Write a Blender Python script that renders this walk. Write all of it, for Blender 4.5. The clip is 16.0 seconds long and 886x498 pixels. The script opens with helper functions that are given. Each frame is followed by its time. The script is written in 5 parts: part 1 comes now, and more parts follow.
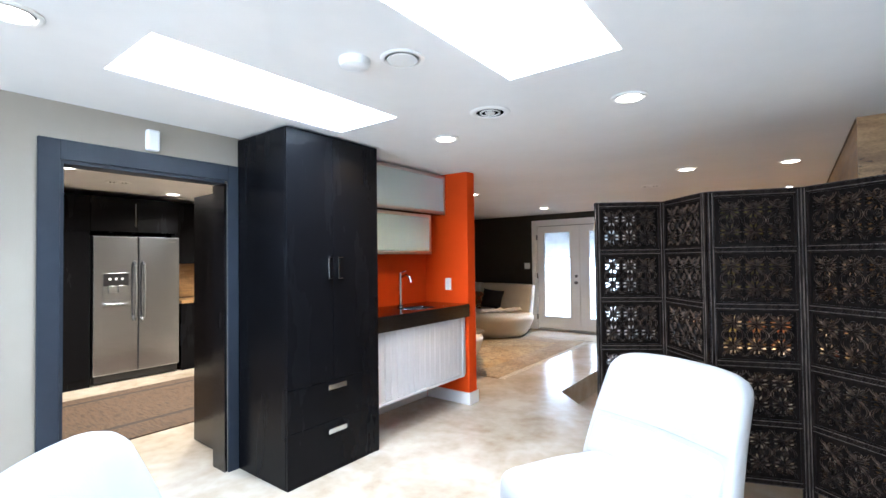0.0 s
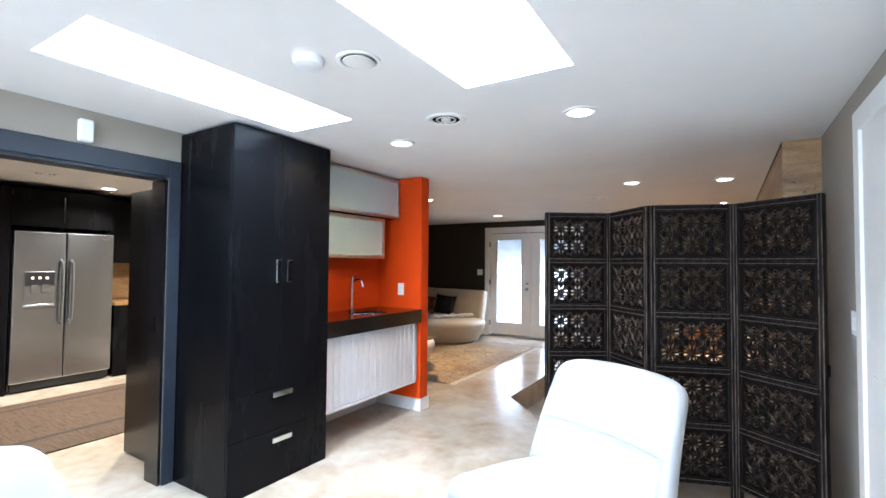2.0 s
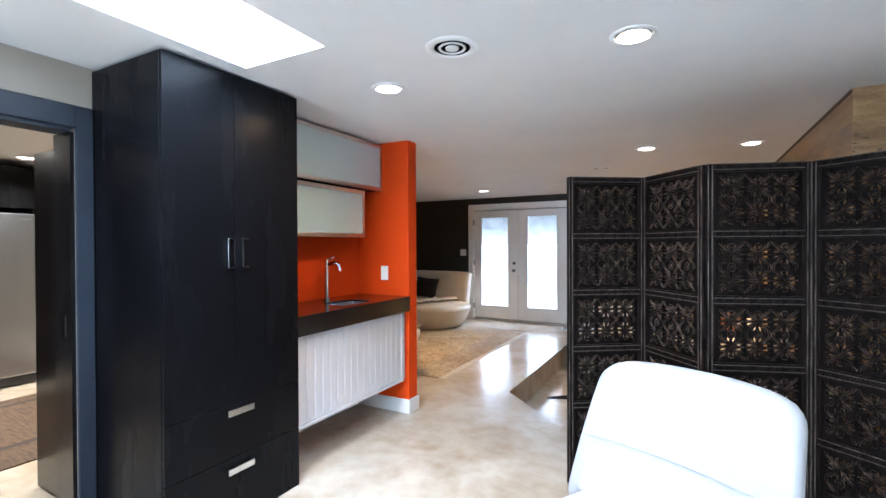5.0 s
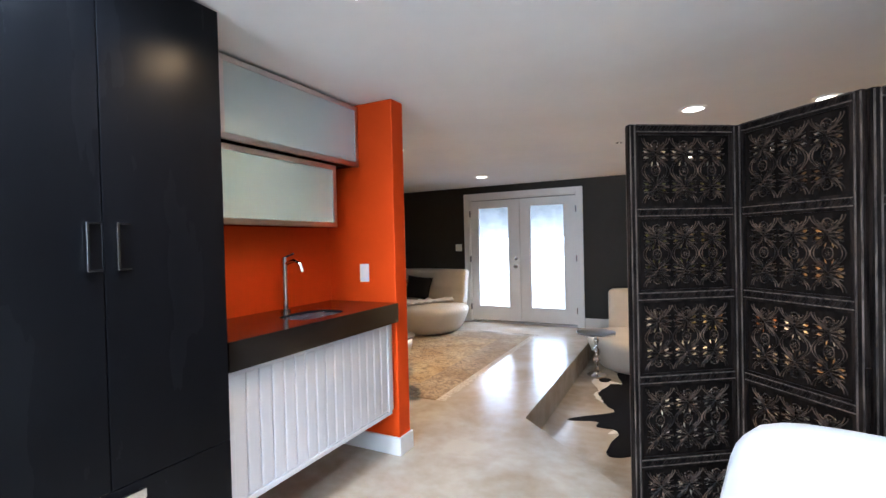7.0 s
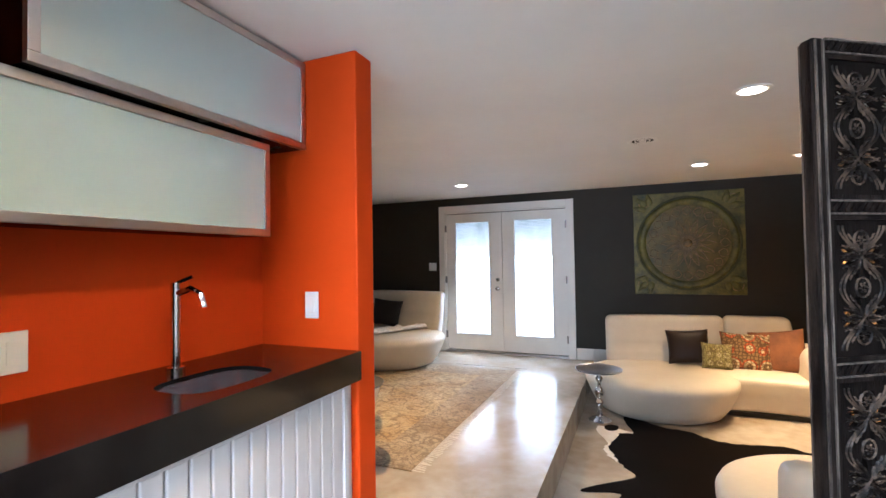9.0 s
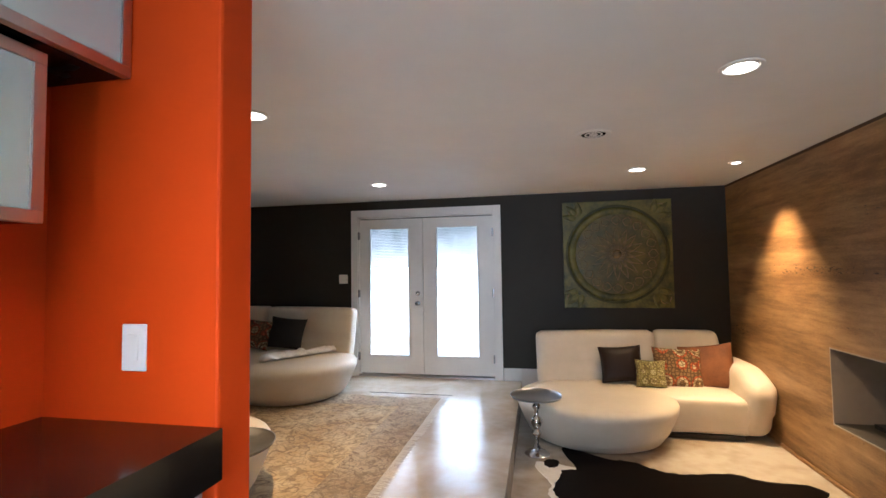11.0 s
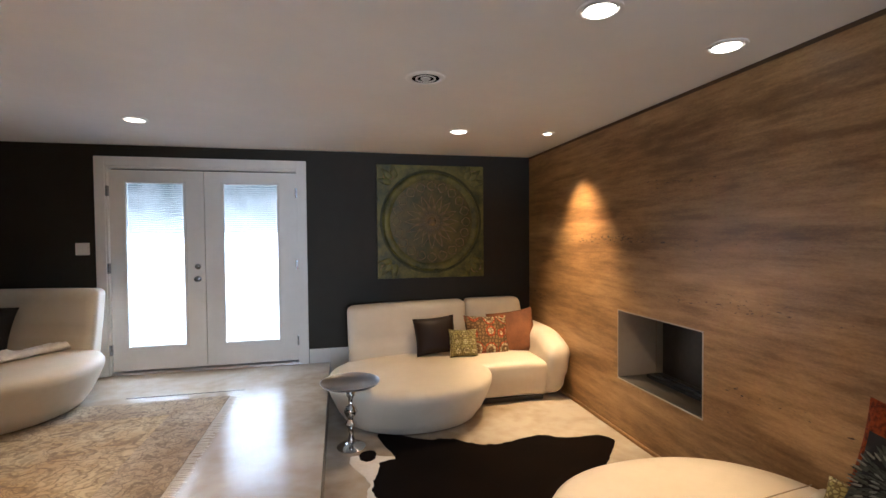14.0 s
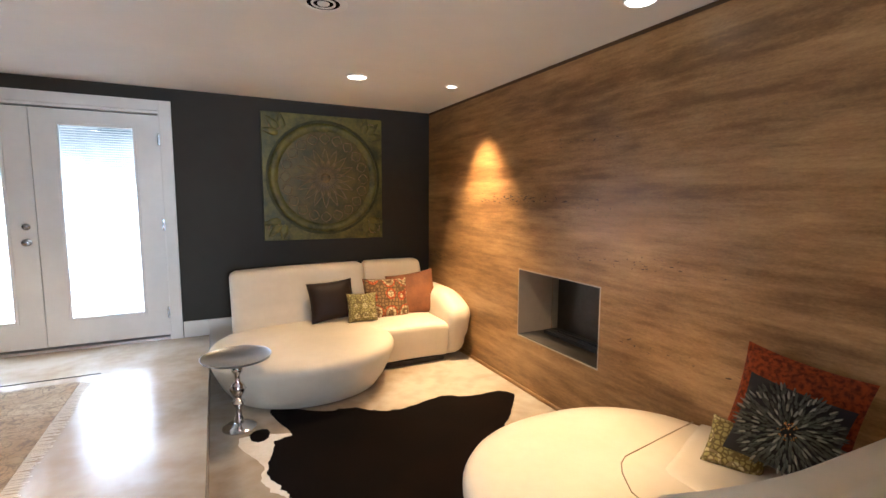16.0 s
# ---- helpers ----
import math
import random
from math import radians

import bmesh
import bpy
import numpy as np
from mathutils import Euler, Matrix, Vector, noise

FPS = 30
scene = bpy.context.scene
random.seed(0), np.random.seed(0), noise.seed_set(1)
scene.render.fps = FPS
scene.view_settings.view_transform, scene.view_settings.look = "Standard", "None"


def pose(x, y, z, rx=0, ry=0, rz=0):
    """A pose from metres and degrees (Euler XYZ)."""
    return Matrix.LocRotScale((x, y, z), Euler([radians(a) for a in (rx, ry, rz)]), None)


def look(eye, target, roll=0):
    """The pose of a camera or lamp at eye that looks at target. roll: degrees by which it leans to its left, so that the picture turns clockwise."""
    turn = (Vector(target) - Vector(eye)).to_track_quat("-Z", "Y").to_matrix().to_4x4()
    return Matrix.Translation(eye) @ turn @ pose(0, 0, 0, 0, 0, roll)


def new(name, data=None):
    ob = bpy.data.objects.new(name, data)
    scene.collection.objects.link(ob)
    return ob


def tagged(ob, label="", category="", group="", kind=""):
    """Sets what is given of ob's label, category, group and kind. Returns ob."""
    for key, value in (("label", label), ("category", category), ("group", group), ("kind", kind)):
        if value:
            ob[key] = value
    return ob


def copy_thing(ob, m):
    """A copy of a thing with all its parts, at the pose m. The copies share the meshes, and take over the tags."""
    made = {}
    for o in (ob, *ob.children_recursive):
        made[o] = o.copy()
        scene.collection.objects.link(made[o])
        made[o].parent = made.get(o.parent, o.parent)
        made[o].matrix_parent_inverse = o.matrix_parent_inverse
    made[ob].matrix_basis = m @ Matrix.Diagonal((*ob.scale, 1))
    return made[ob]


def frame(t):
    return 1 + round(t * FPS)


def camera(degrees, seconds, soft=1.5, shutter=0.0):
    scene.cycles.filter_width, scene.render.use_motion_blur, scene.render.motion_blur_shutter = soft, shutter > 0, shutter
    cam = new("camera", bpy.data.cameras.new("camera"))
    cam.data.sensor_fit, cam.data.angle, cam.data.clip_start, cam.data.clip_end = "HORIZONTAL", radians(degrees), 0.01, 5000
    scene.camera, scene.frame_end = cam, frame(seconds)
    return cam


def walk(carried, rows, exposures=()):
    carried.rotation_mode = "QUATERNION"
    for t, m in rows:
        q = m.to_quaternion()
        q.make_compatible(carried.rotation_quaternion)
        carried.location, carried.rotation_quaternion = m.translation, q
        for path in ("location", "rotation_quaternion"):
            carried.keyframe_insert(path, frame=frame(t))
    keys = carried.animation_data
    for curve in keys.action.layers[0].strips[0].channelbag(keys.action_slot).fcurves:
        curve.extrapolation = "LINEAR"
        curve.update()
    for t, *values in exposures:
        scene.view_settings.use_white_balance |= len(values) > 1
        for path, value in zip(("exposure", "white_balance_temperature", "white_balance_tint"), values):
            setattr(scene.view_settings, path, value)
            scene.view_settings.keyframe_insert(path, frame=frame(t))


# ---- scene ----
cam = camera(87.9, 16.0)
PATH = [
    (0, (-0.877, 1.716, 1.397), (-2.09, 3.305, 1.441), -0.7),
    (0.5, (-0.874, 1.713, 1.398), (-2.028, 3.346, 1.449), -0.4),
    (1, (-0.875, 1.715, 1.397), (-1.987, 3.377, 1.456), -0.0),
    (1.5, (-0.878, 1.717, 1.4), (-1.952, 3.403, 1.464), 0.3),
    (2, (-0.874, 1.727, 1.401), (-1.924, 3.428, 1.466), 0.5),
    (2.5, (-0.897, 1.734, 1.399), (-1.924, 3.449, 1.46), 0.7),
    (3, (-0.95, 1.764, 1.394), (-1.962, 3.488, 1.447), 0.8),
    (3.5, (-1.041, 1.82, 1.392), (-2.035, 3.555, 1.427), 0.8),
    (4, (-1.138, 1.916, 1.388), (-2.11, 3.664, 1.404), 0.5),
    (6.5, (-1.679, 2.753, 1.351), (-2.6, 4.528, 1.313), -1.1),
    (7, (-1.795, 2.954, 1.335), (-2.706, 4.734, 1.307), -1.4),
    (7.5, (-1.922, 3.153, 1.341), (-2.816, 4.942, 1.327), -1.2),
    (8, (-2.046, 3.34, 1.34), (-2.917, 5.141, 1.346), -1.0),
    (10.5, (-2.559, 4.27, 1.333), (-3.078, 6.199, 1.429), -0.9),
    (11, (-2.616, 4.396, 1.331), (-3.02, 6.353, 1.426), -0.8),
    (11.5, (-2.697, 4.504, 1.344), (-2.967, 6.484, 1.424), -0.8),
    (12, (-2.717, 4.622, 1.347), (-2.848, 6.617, 1.408), -0.9),
    (12.5, (-2.716, 4.725, 1.332), (-2.702, 6.725, 1.374), -0.9),
    (13, (-2.718, 4.825, 1.338), (-2.569, 6.82, 1.353), -1.0),
    (13.5, (-2.715, 4.917, 1.345), (-2.434, 6.897, 1.33), -0.9),
    (14, (-2.728, 4.997, 1.333), (-2.287, 6.947, 1.278), -0.5),
    (14.5, (-2.728, 5.076, 1.335), (-2.147, 6.986, 1.222), -0.2),
    (15, (-2.742, 5.141, 1.326), (-2.042, 7.007, 1.164), 0.1),
    (15.5, (-2.755, 5.197, 1.309), (-1.95, 7.017, 1.111), 0.3),
    (16, (-2.752, 5.237, 1.29), (-1.867, 7.017, 1.075), 0.3),
]
walk(cam, [(t, look(eye, target, roll)) for t, eye, target, roll in PATH],
     [(0, 0.25, 5450, 10), (4, 0.25, 5400, 10), (6.5, 0.06, 5330, 10), (7, 0.16, 5340, 10), (7.5, 0.3, 5350, 10), (8, 0.42, 5360, 10), (11, 0.13, 5420, 10), (13, 0.0, 5440, 10), (14.5, 0.02, 5460, 10), (16, 0.54, 5580, 10)])

# ---- world, sun, large lights ----
FLOOR, SUNK, CEIL = 0.0, -0.25, 2.243
world = bpy.data.worlds.new("sky")
scene.world = world
world.use_nodes = True
wn = world.node_tree.nodes
sky = wn.new("ShaderNodeTexSky")
sky.sky_type, sky.sun_disc = "NISHITA", False
sky.sun_elevation, sky.sun_rotation = radians(48), radians(200)
world.node_tree.links.new(sky.outputs["Color"], wn["Background"].inputs["Color"])
wn["Background"].inputs["Strength"].default_value = 0.12
sun = new("sun", bpy.data.lights.new("sun", "SUN"))
sun.data.energy, sun.data.angle, sun.data.color = 1.0, radians(12), (1.0, 0.95, 0.88)
sun.matrix_world = look((2, -5, 8), (-2, 3, 0))


def area(name, m, sx, sy, power, color):
    lamp = bpy.data.lights.new(name, "AREA")
    lamp.shape, lamp.size, lamp.size_y, lamp.energy, lamp.color = "RECTANGLE", sx, sy, power, color
    ob = new(name, lamp)
    ob.matrix_world = m
    return ob


DAY = (0.80, 0.91, 1.0)
WARM = (1.0, 0.64, 0.30)
KITCHEN = (1.0, 0.86, 0.66)
SKYLIGHTS = [(-3.24, -2.735, 2.40, 3.715), (-1.93, -1.413, 2.30, 3.635)]
for x0, x1, y0, y1 in SKYLIGHTS:
    area("skylight_glow", pose((x0 + x1) / 2, (y0 + y1) / 2, CEIL + 0.42), x1 - x0 - 0.04, y1 - y0 - 0.04, 118, DAY)
# lamp of an unseen window in the south wall, assumed for the bright front room
area("assumed_rear_window_glow", look((-2.1, -2.0, 1.35), (-2.1, 3, 1.9)), 2.6, 1.5, 260, DAY)
area("french_door_glow", look((-4.03, 10.45, 0.74), (-4.03, 5, 0.74)), 2.0, 1.30, 165, DAY)


def spot(x, y, target, power, degrees, color, z=CEIL - 0.02):
    lamp = bpy.data.lights.new("can_lamp", "SPOT")
    lamp.energy, lamp.spot_size, lamp.spot_blend, lamp.color, lamp.shadow_soft_size = power, radians(degrees), 0.9, color, 0.035
    ob = new("can_lamp", lamp)
    ob.matrix_world = look((x, y, z), target)
    return ob


# ---- materials ----
def material(name, base, rough=0.5, metal=0.0, second=None, scale=6.0, detail=6.0, bump=0.0, bump_scale=60.0,
             stretch=(1, 1, 1), spread=(0.35, 0.65), rough_var=0.0, per_object=0.0, coat=0.0, spec=0.5, distortion=0.0):
    """Procedural surface: two colours mixed by noise at two scales, uneven gloss and a fine relief."""
    m = bpy.data.materials.new(name)
    m.use_nodes = True
    nt = m.node_tree
    n, l = nt.nodes, nt.links
    b = n["Principled BSDF"]
    b.inputs["Metallic"].default_value = metal
    b.inputs["Roughness"].default_value = rough
    b.inputs["Coat Weight"].default_value = coat
    b.inputs["Coat Roughness"].default_value = 0.1
    b.inputs["Specular IOR Level"].default_value = spec
    second = second or tuple(c * 0.86 for c in base)
    tc = n.new("ShaderNodeTexCoord")
    mp = n.new("ShaderNodeMapping")
    mp.inputs["Scale"].default_value = stretch
    l.new(tc.outputs["Object"], mp.inputs["Vector"])
    big = n.new("ShaderNodeTexNoise")
    big.inputs["Scale"].default_value, big.inputs["Detail"].default_value, big.inputs["Distortion"].default_value = scale, detail, distortion
    l.new(mp.outputs["Vector"], big.inputs["Vector"])
    fine = n.new("ShaderNodeTexNoise")
    fine.inputs["Scale"].default_value, fine.inputs["Detail"].default_value = scale * 7.3, 3
    l.new(mp.outputs["Vector"], fine.inputs["Vector"])
    add = n.new("ShaderNodeMath")
    add.operation = "MULTIPLY_ADD"
    add.inputs[1].default_value = 0.3
    l.new(fine.outputs["Fac"], add.inputs[0])
    l.new(big.outputs["Fac"], add.inputs[2])
    ramp = n.new("ShaderNodeValToRGB")
    ramp.color_ramp.elements[0].position, ramp.color_ramp.elements[1].position = spread[0] + 0.15, spread[1] + 0.15
    ramp.color_ramp.elements[0].color, ramp.color_ramp.elements[1].color = (*second, 1), (*base, 1)
    l.new(add.outputs[0], ramp.inputs["Fac"])
    colour = ramp.outputs["Color"]
    if per_object:
        info = n.new("ShaderNodeObjectInfo")
        hsv = n.new("ShaderNodeHueSaturation")
        mr = n.new("ShaderNodeMapRange")
        mr.inputs["To Min"].default_value, mr.inputs["To Max"].default_value = 1 - per_object, 1 + per_object
        l.new(info.outputs["Random"], mr.inputs["Value"])
        l.new(mr.outputs["Result"], hsv.inputs["Value"])
        l.new(colour, hsv.inputs["Color"])
        colour = hsv.outputs["Color"]
    l.new(colour, b.inputs["Base Color"])
    if rough_var:
        rr = n.new("ShaderNodeMapRange")
        rr.inputs["To Min"].default_value, rr.inputs["To Max"].default_value = max(0.02, rough - rough_var), min(1, rough + rough_var)
        l.new(big.outputs["Fac"], rr.inputs["Value"])
        l.new(rr.outputs["Result"], b.inputs["Roughness"])
    if bump:
        grain = n.new("ShaderNodeTexNoise")
        grain.inputs["Scale"].default_value, grain.inputs["Detail"].default_value = bump_scale, 5
        l.new(mp.outputs["Vector"], grain.inputs["Vector"])
        bp = n.new("ShaderNodeBump")
        bp.inputs["Strength"].default_value, bp.inputs["Distance"].default_value = bump, 0.004
        l.new(grain.outputs["Fac"], bp.inputs["Height"])
        l.new(bp.outputs["Normal"], b.inputs["Normal"])
    return m


def glow(name, color, strength):
    m = bpy.data.materials.new(name)
    m.use_nodes = True
    b = m.node_tree.nodes["Principled BSDF"]
    b.inputs["Base Color"].default_value = (0.8, 0.8, 0.8, 1)
    b.inputs["Emission Color"].default_value = (*color, 1)
    b.inputs["Emission Strength"].default_value = strength
    return m


M_CEIL = material("ceiling_paint", (0.78, 0.77, 0.76), 0.9, second=(0.74, 0.73, 0.72), scale=1.2, bump=0.15, bump_scale=160)
M_TAUPE = material("taupe_paint", (0.31, 0.275, 0.228), 0.75, second=(0.29, 0.257, 0.212), scale=1.5, bump=0.12, bump_scale=180)
M_DARKWALL = material("charcoal_paint", (0.041, 0.037, 0.030), 0.55, second=(0.036, 0.032, 0.026), spec=0.15, scale=1.5, bump=0.12, bump_scale=180)
M_ORANGE = material("orange_paint", (0.58, 0.054, 0.0015), 0.6, second=(0.53, 0.049, 0.0015), spec=0.12, scale=1.2, bump=0.1, bump_scale=180)
M_WHITE = material("white_paint", (0.8, 0.79, 0.77), 0.4, second=(0.75, 0.74, 0.72), scale=3, bump=0.05, bump_scale=90)
M_FLOOR = material("polished_limestone_floor", (0.50, 0.445, 0.37), 0.22, second=(0.315, 0.245, 0.17), scale=1.5, detail=13, bump=0.05, bump_scale=30, spread=(0.30, 0.66), rough_var=0.05, distortion=0.9)
M_BLACKWOOD = material("black_brown_wood", (0.0042, 0.0042, 0.005), 0.27, second=(0.0034, 0.0033, 0.0039), scale=3, stretch=(2, 2, 0.4), rough_var=0.015, spec=0.09)
M_DOORWOOD = material("dark_gloss_door", (0.010, 0.008, 0.008), 0.2, second=(0.006, 0.005, 0.005), scale=3, stretch=(5, 5, 0.4), rough_var=0.06)
M_NAVY = material("charcoal_blue_casing_paint", (0.021, 0.026, 0.036), 0.45, second=(0.017, 0.021, 0.030), spec=0.25, scale=4, bump=0.06)
M_COUNTER = material("black_stone_counter", (0.006, 0.005, 0.005), 0.14, second=(0.011, 0.009, 0.008), scale=14, bump=0.02, spec=0.38)
M_STEEL = material("brushed_steel", (0.42, 0.44, 0.47), 0.27, 1.0, second=(0.37, 0.39, 0.42), scale=3, stretch=(1, 1, 30), bump=0.02)
M_FRIDGE = material("dark_brushed_steel", (0.40, 0.415, 0.45), 0.24, 1.0, second=(0.36, 0.375, 0.405), scale=3, stretch=(1, 1, 30), bump=0.02)
M_CHROME = material("chrome", (0.75, 0.74, 0.74), 0.12, 1.0, scale=4)
M_POLISHED = material("polished_cast_aluminium", (0.60, 0.61, 0.66), 0.32, 1.0, scale=5, rough_var=0.06)
M_ALU = material("satin_aluminium", (0.62, 0.58, 0.57), 0.35, 1.0, scale=3, stretch=(20, 1, 1))
M_FROST = material("frosted_white_glass", (0.62, 0.73, 0.74), 0.22, second=(0.59, 0.70, 0.71), scale=1.5, coat=0.6)
M_FROST.node_tree.nodes["Principled BSDF"].inputs["Transmission Weight"].default_value = 0.22
M_GLAZE = material("thin_frosted_glass", (0.70, 0.86, 0.90), 0.05, second=(0.68, 0.84, 0.88), scale=1.5, coat=0.6)
M_GLAZE.node_tree.nodes["Principled BSDF"].inputs["Transmission Weight"].default_value = 0.55
M_LINER = material("pale_cabinet_interior", (0.84, 0.86, 0.87), 0.6, scale=2)
M_LEATHER = material("white_leather", (0.37, 0.366, 0.362), 0.42, second=(0.345, 0.34, 0.333), scale=3, bump=0.12, bump_scale=120)
M_FOLD_SHADE = material("fold_shade_grey", (0.33, 0.325, 0.32), 0.8, scale=20)
M_SEAM = material("seam_thread", (0.34, 0.27, 0.19), 0.8, scale=30)
M_CREAM = material("cream_leather", (0.67, 0.595, 0.485), 0.45, second=(0.62, 0.545, 0.435), scale=3, bump=0.14, bump_scale=120)
M_CARVED = material("dark_carved_mango_wood", (0.0085, 0.006, 0.005), 0.55, second=(0.0035, 0.0027, 0.0023), spec=0.04, scale=9, stretch=(3, 3, 0.6), bump=0.3, bump_scale=50, rough_var=0.12)
M_RUBBED = material("rubbed_dark_wood", (0.017, 0.0118, 0.0095), 0.5, second=(0.004, 0.003, 0.0027), spec=0.05, scale=11, stretch=(4, 4, 0.5), bump=0.4, bump_scale=45, spread=(0.42, 0.62))
def stone_material():
    """Vein-cut travertine: broad level strata, fine level striations, grain and lines of small pits."""
    m = bpy.data.materials.new("vein_cut_travertine")
    m.use_nodes = True
    n, l = m.node_tree.nodes, m.node_tree.links
    p = n["Principled BSDF"]
    tc = n.new("ShaderNodeTexCoord")

    def strata(stretch, scale, detail, rough=0.55, distortion=0.0):
        mp = n.new("ShaderNodeMapping")
        mp.inputs["Scale"].default_value = stretch
        l.new(tc.outputs["Object"], mp.inputs["Vector"])
        t = n.new("ShaderNodeTexNoise")
        t.inputs["Scale"].default_value, t.inputs["Detail"].default_value = scale, detail
        t.inputs["Roughness"].default_value, t.inputs["Distortion"].default_value = rough, distortion
        l.new(mp.outputs["Vector"], t.inputs["Vector"])
        return t.outputs["Fac"]

    def blend(a, ka, b, kb):
        x = n.new("ShaderNodeMath")
        x.operation = "MULTIPLY"
        x.inputs[1].default_value = ka
        l.new(a, x.inputs[0])
        y = n.new("ShaderNodeMath")
        y.operation = "MULTIPLY_ADD"
        y.inputs[1].default_value = kb
        l.new(b, y.inputs[0])
        l.new(x.outputs[0], y.inputs[2])
        return y.outputs[0]

    broad = strata((0.8, 0.62, 4.2), 1.3, 5, 0.55, 0.05)
    lines = strata((1.3, 1.0, 17.0), 1.5, 7, 0.62)
    clouds = strata((1.7, 1.5, 7.5), 2.2, 9, 0.68, 0.1)
    grain = strata((14, 12, 34), 3.5, 4, 0.7)
    f = blend(blend(broad, 0.42, lines, 0.18), 1.0, blend(clouds, 0.28, grain, 0.14), 1.0)
    ramp = n.new("ShaderNodeValToRGB")
    e = ramp.color_ramp.elements
    e[0].position, e[0].color = 0.37, (0.120, 0.062, 0.0225, 1)
    e[1].position, e[1].color = 0.68, (0.57, 0.368, 0.168, 1)
    for pos, c in ((0.455, (0.205, 0.113, 0.044)), (0.51, (0.30, 0.172, 0.069)), (0.57, (0.395, 0.235, 0.099))):
        k = e.new(pos)
        k.color = (*c, 1)
    l.new(f, ramp.inputs["Fac"])
    pits = strata((13, 11, 42), 1.8, 4)
    where = strata((0.5, 0.45, 6.5), 1.0, 2)
    mul = n.new("ShaderNodeMath")
    mul.operation = "MULTIPLY"
    l.new(pits, mul.inputs[0])
    l.new(where, mul.inputs[1])
    hole = n.new("ShaderNodeValToRGB")
    hole.color_ramp.elements[0].position, hole.color_ramp.elements[1].position = 0.432, 0.452
    l.new(mul.outputs[0], hole.inputs["Fac"])
    mix = n.new("ShaderNodeMix")
    mix.data_type = "RGBA"
    mix.inputs[7].default_value = (0.075, 0.042, 0.02, 1)
    l.new(hole.outputs["Color"], mix.inputs[0])
    l.new(ramp.outputs["Color"], mix.inputs[6])
    l.new(mix.outputs[2], p.inputs["Base Color"])
    rr = n.new("ShaderNodeMapRange")
    rr.inputs["To Min"].default_value, rr.inputs["To Max"].default_value = 0.26, 0.55
    l.new(clouds, rr.inputs["Value"])
    l.new(rr.outputs["Result"], p.inputs["Roughness"])
    p.inputs["Specular IOR Level"].default_value = 0.35
    deep = n.new("ShaderNodeBump")
    deep.invert = True
    deep.inputs["Strength"].default_value, deep.inputs["Distance"].default_value = 0.7, 0.004
    l.new(hole.outputs["Color"], deep.inputs["Height"])
    fine = n.new("ShaderNodeBump")
    fine.inputs["Strength"].default_value, fine.inputs["Distance"].default_value = 0.12, 0.003
    l.new(grain, fine.inputs["Height"])
    l.new(deep.outputs["Normal"], fine.inputs["Normal"])
    l.new(fine.outputs["Normal"], p.inputs["Normal"])
    return m


M_STONE = stone_material()
M_HIDE = material("dark_cowhide", (0.0055, 0.003, 0.0024), 0.55, second=(0.0022, 0.0014, 0.0012), spec=0.04, scale=3, bump=0.3, bump_scale=200)
M_HIDE_WHITE = material("white_cowhide", (0.74, 0.70, 0.64), 0.9, second=(0.62, 0.57, 0.50), scale=6, bump=0.3, bump_scale=200)
def rug_material(name, ground, gold, vine, scale):
    """Faded knotted rug: cloudy ground, curling vine outlines at two sizes and a knotted pile."""
    m = material(name, ground, 0.95, second=gold, scale=2.6, detail=6, spread=(0.32, 0.62))
    n, l = m.node_tree.nodes, m.node_tree.links
    p = n["Principled BSDF"]
    colour = p.inputs["Base Color"].links[0].from_socket
    tc = n.new("ShaderNodeTexCoord")
    for k, lo, hi, amount in ((scale, 0.018, 0.045, 0.5), (scale * 2.7, 0.030, 0.070, 0.4)):
        t = n.new("ShaderNodeTexNoise")
        t.inputs["Scale"].default_value, t.inputs["Detail"].default_value, t.inputs["Distortion"].default_value = k, 1.5, 1.1
        l.new(tc.outputs["Object"], t.inputs["Vector"])
        d = n.new("ShaderNodeMath")
        d.operation = "SUBTRACT"
        d.inputs[1].default_value = 0.5
        l.new(t.outputs["Fac"], d.inputs[0])
        a = n.new("ShaderNodeMath")
        a.operation = "ABSOLUTE"
        l.new(d.outputs[0], a.inputs[0])
        r = n.new("ShaderNodeMapRange")
        r.inputs["From Min"].default_value, r.inputs["From Max"].default_value = lo, hi
        r.inputs["To Min"].default_value, r.inputs["To Max"].default_value = amount, 0.0
        l.new(a.outputs[0], r.inputs["Value"])
        mix = n.new("ShaderNodeMix")
        mix.data_type = "RGBA"
        mix.inputs[7].default_value = (*vine, 1)
        l.new(r.outputs["Result"], mix.inputs[0])
        l.new(colour, mix.inputs[6])
        colour = mix.outputs[2]
    l.new(colour, p.inputs["Base Color"])
    pile = n.new("ShaderNodeTexNoise")
    pile.inputs["Scale"].default_value, pile.inputs["Detail"].default_value = 150, 4
    l.new(tc.outputs["Object"], pile.inputs["Vector"])
    bp = n.new("ShaderNodeBump")
    bp.inputs["Strength"].default_value, bp.inputs["Distance"].default_value = 0.6, 0.004
    l.new(pile.outputs["Fac"], bp.inputs["Height"])
    l.new(bp.outputs["Normal"], p.inputs["Normal"])
    return m


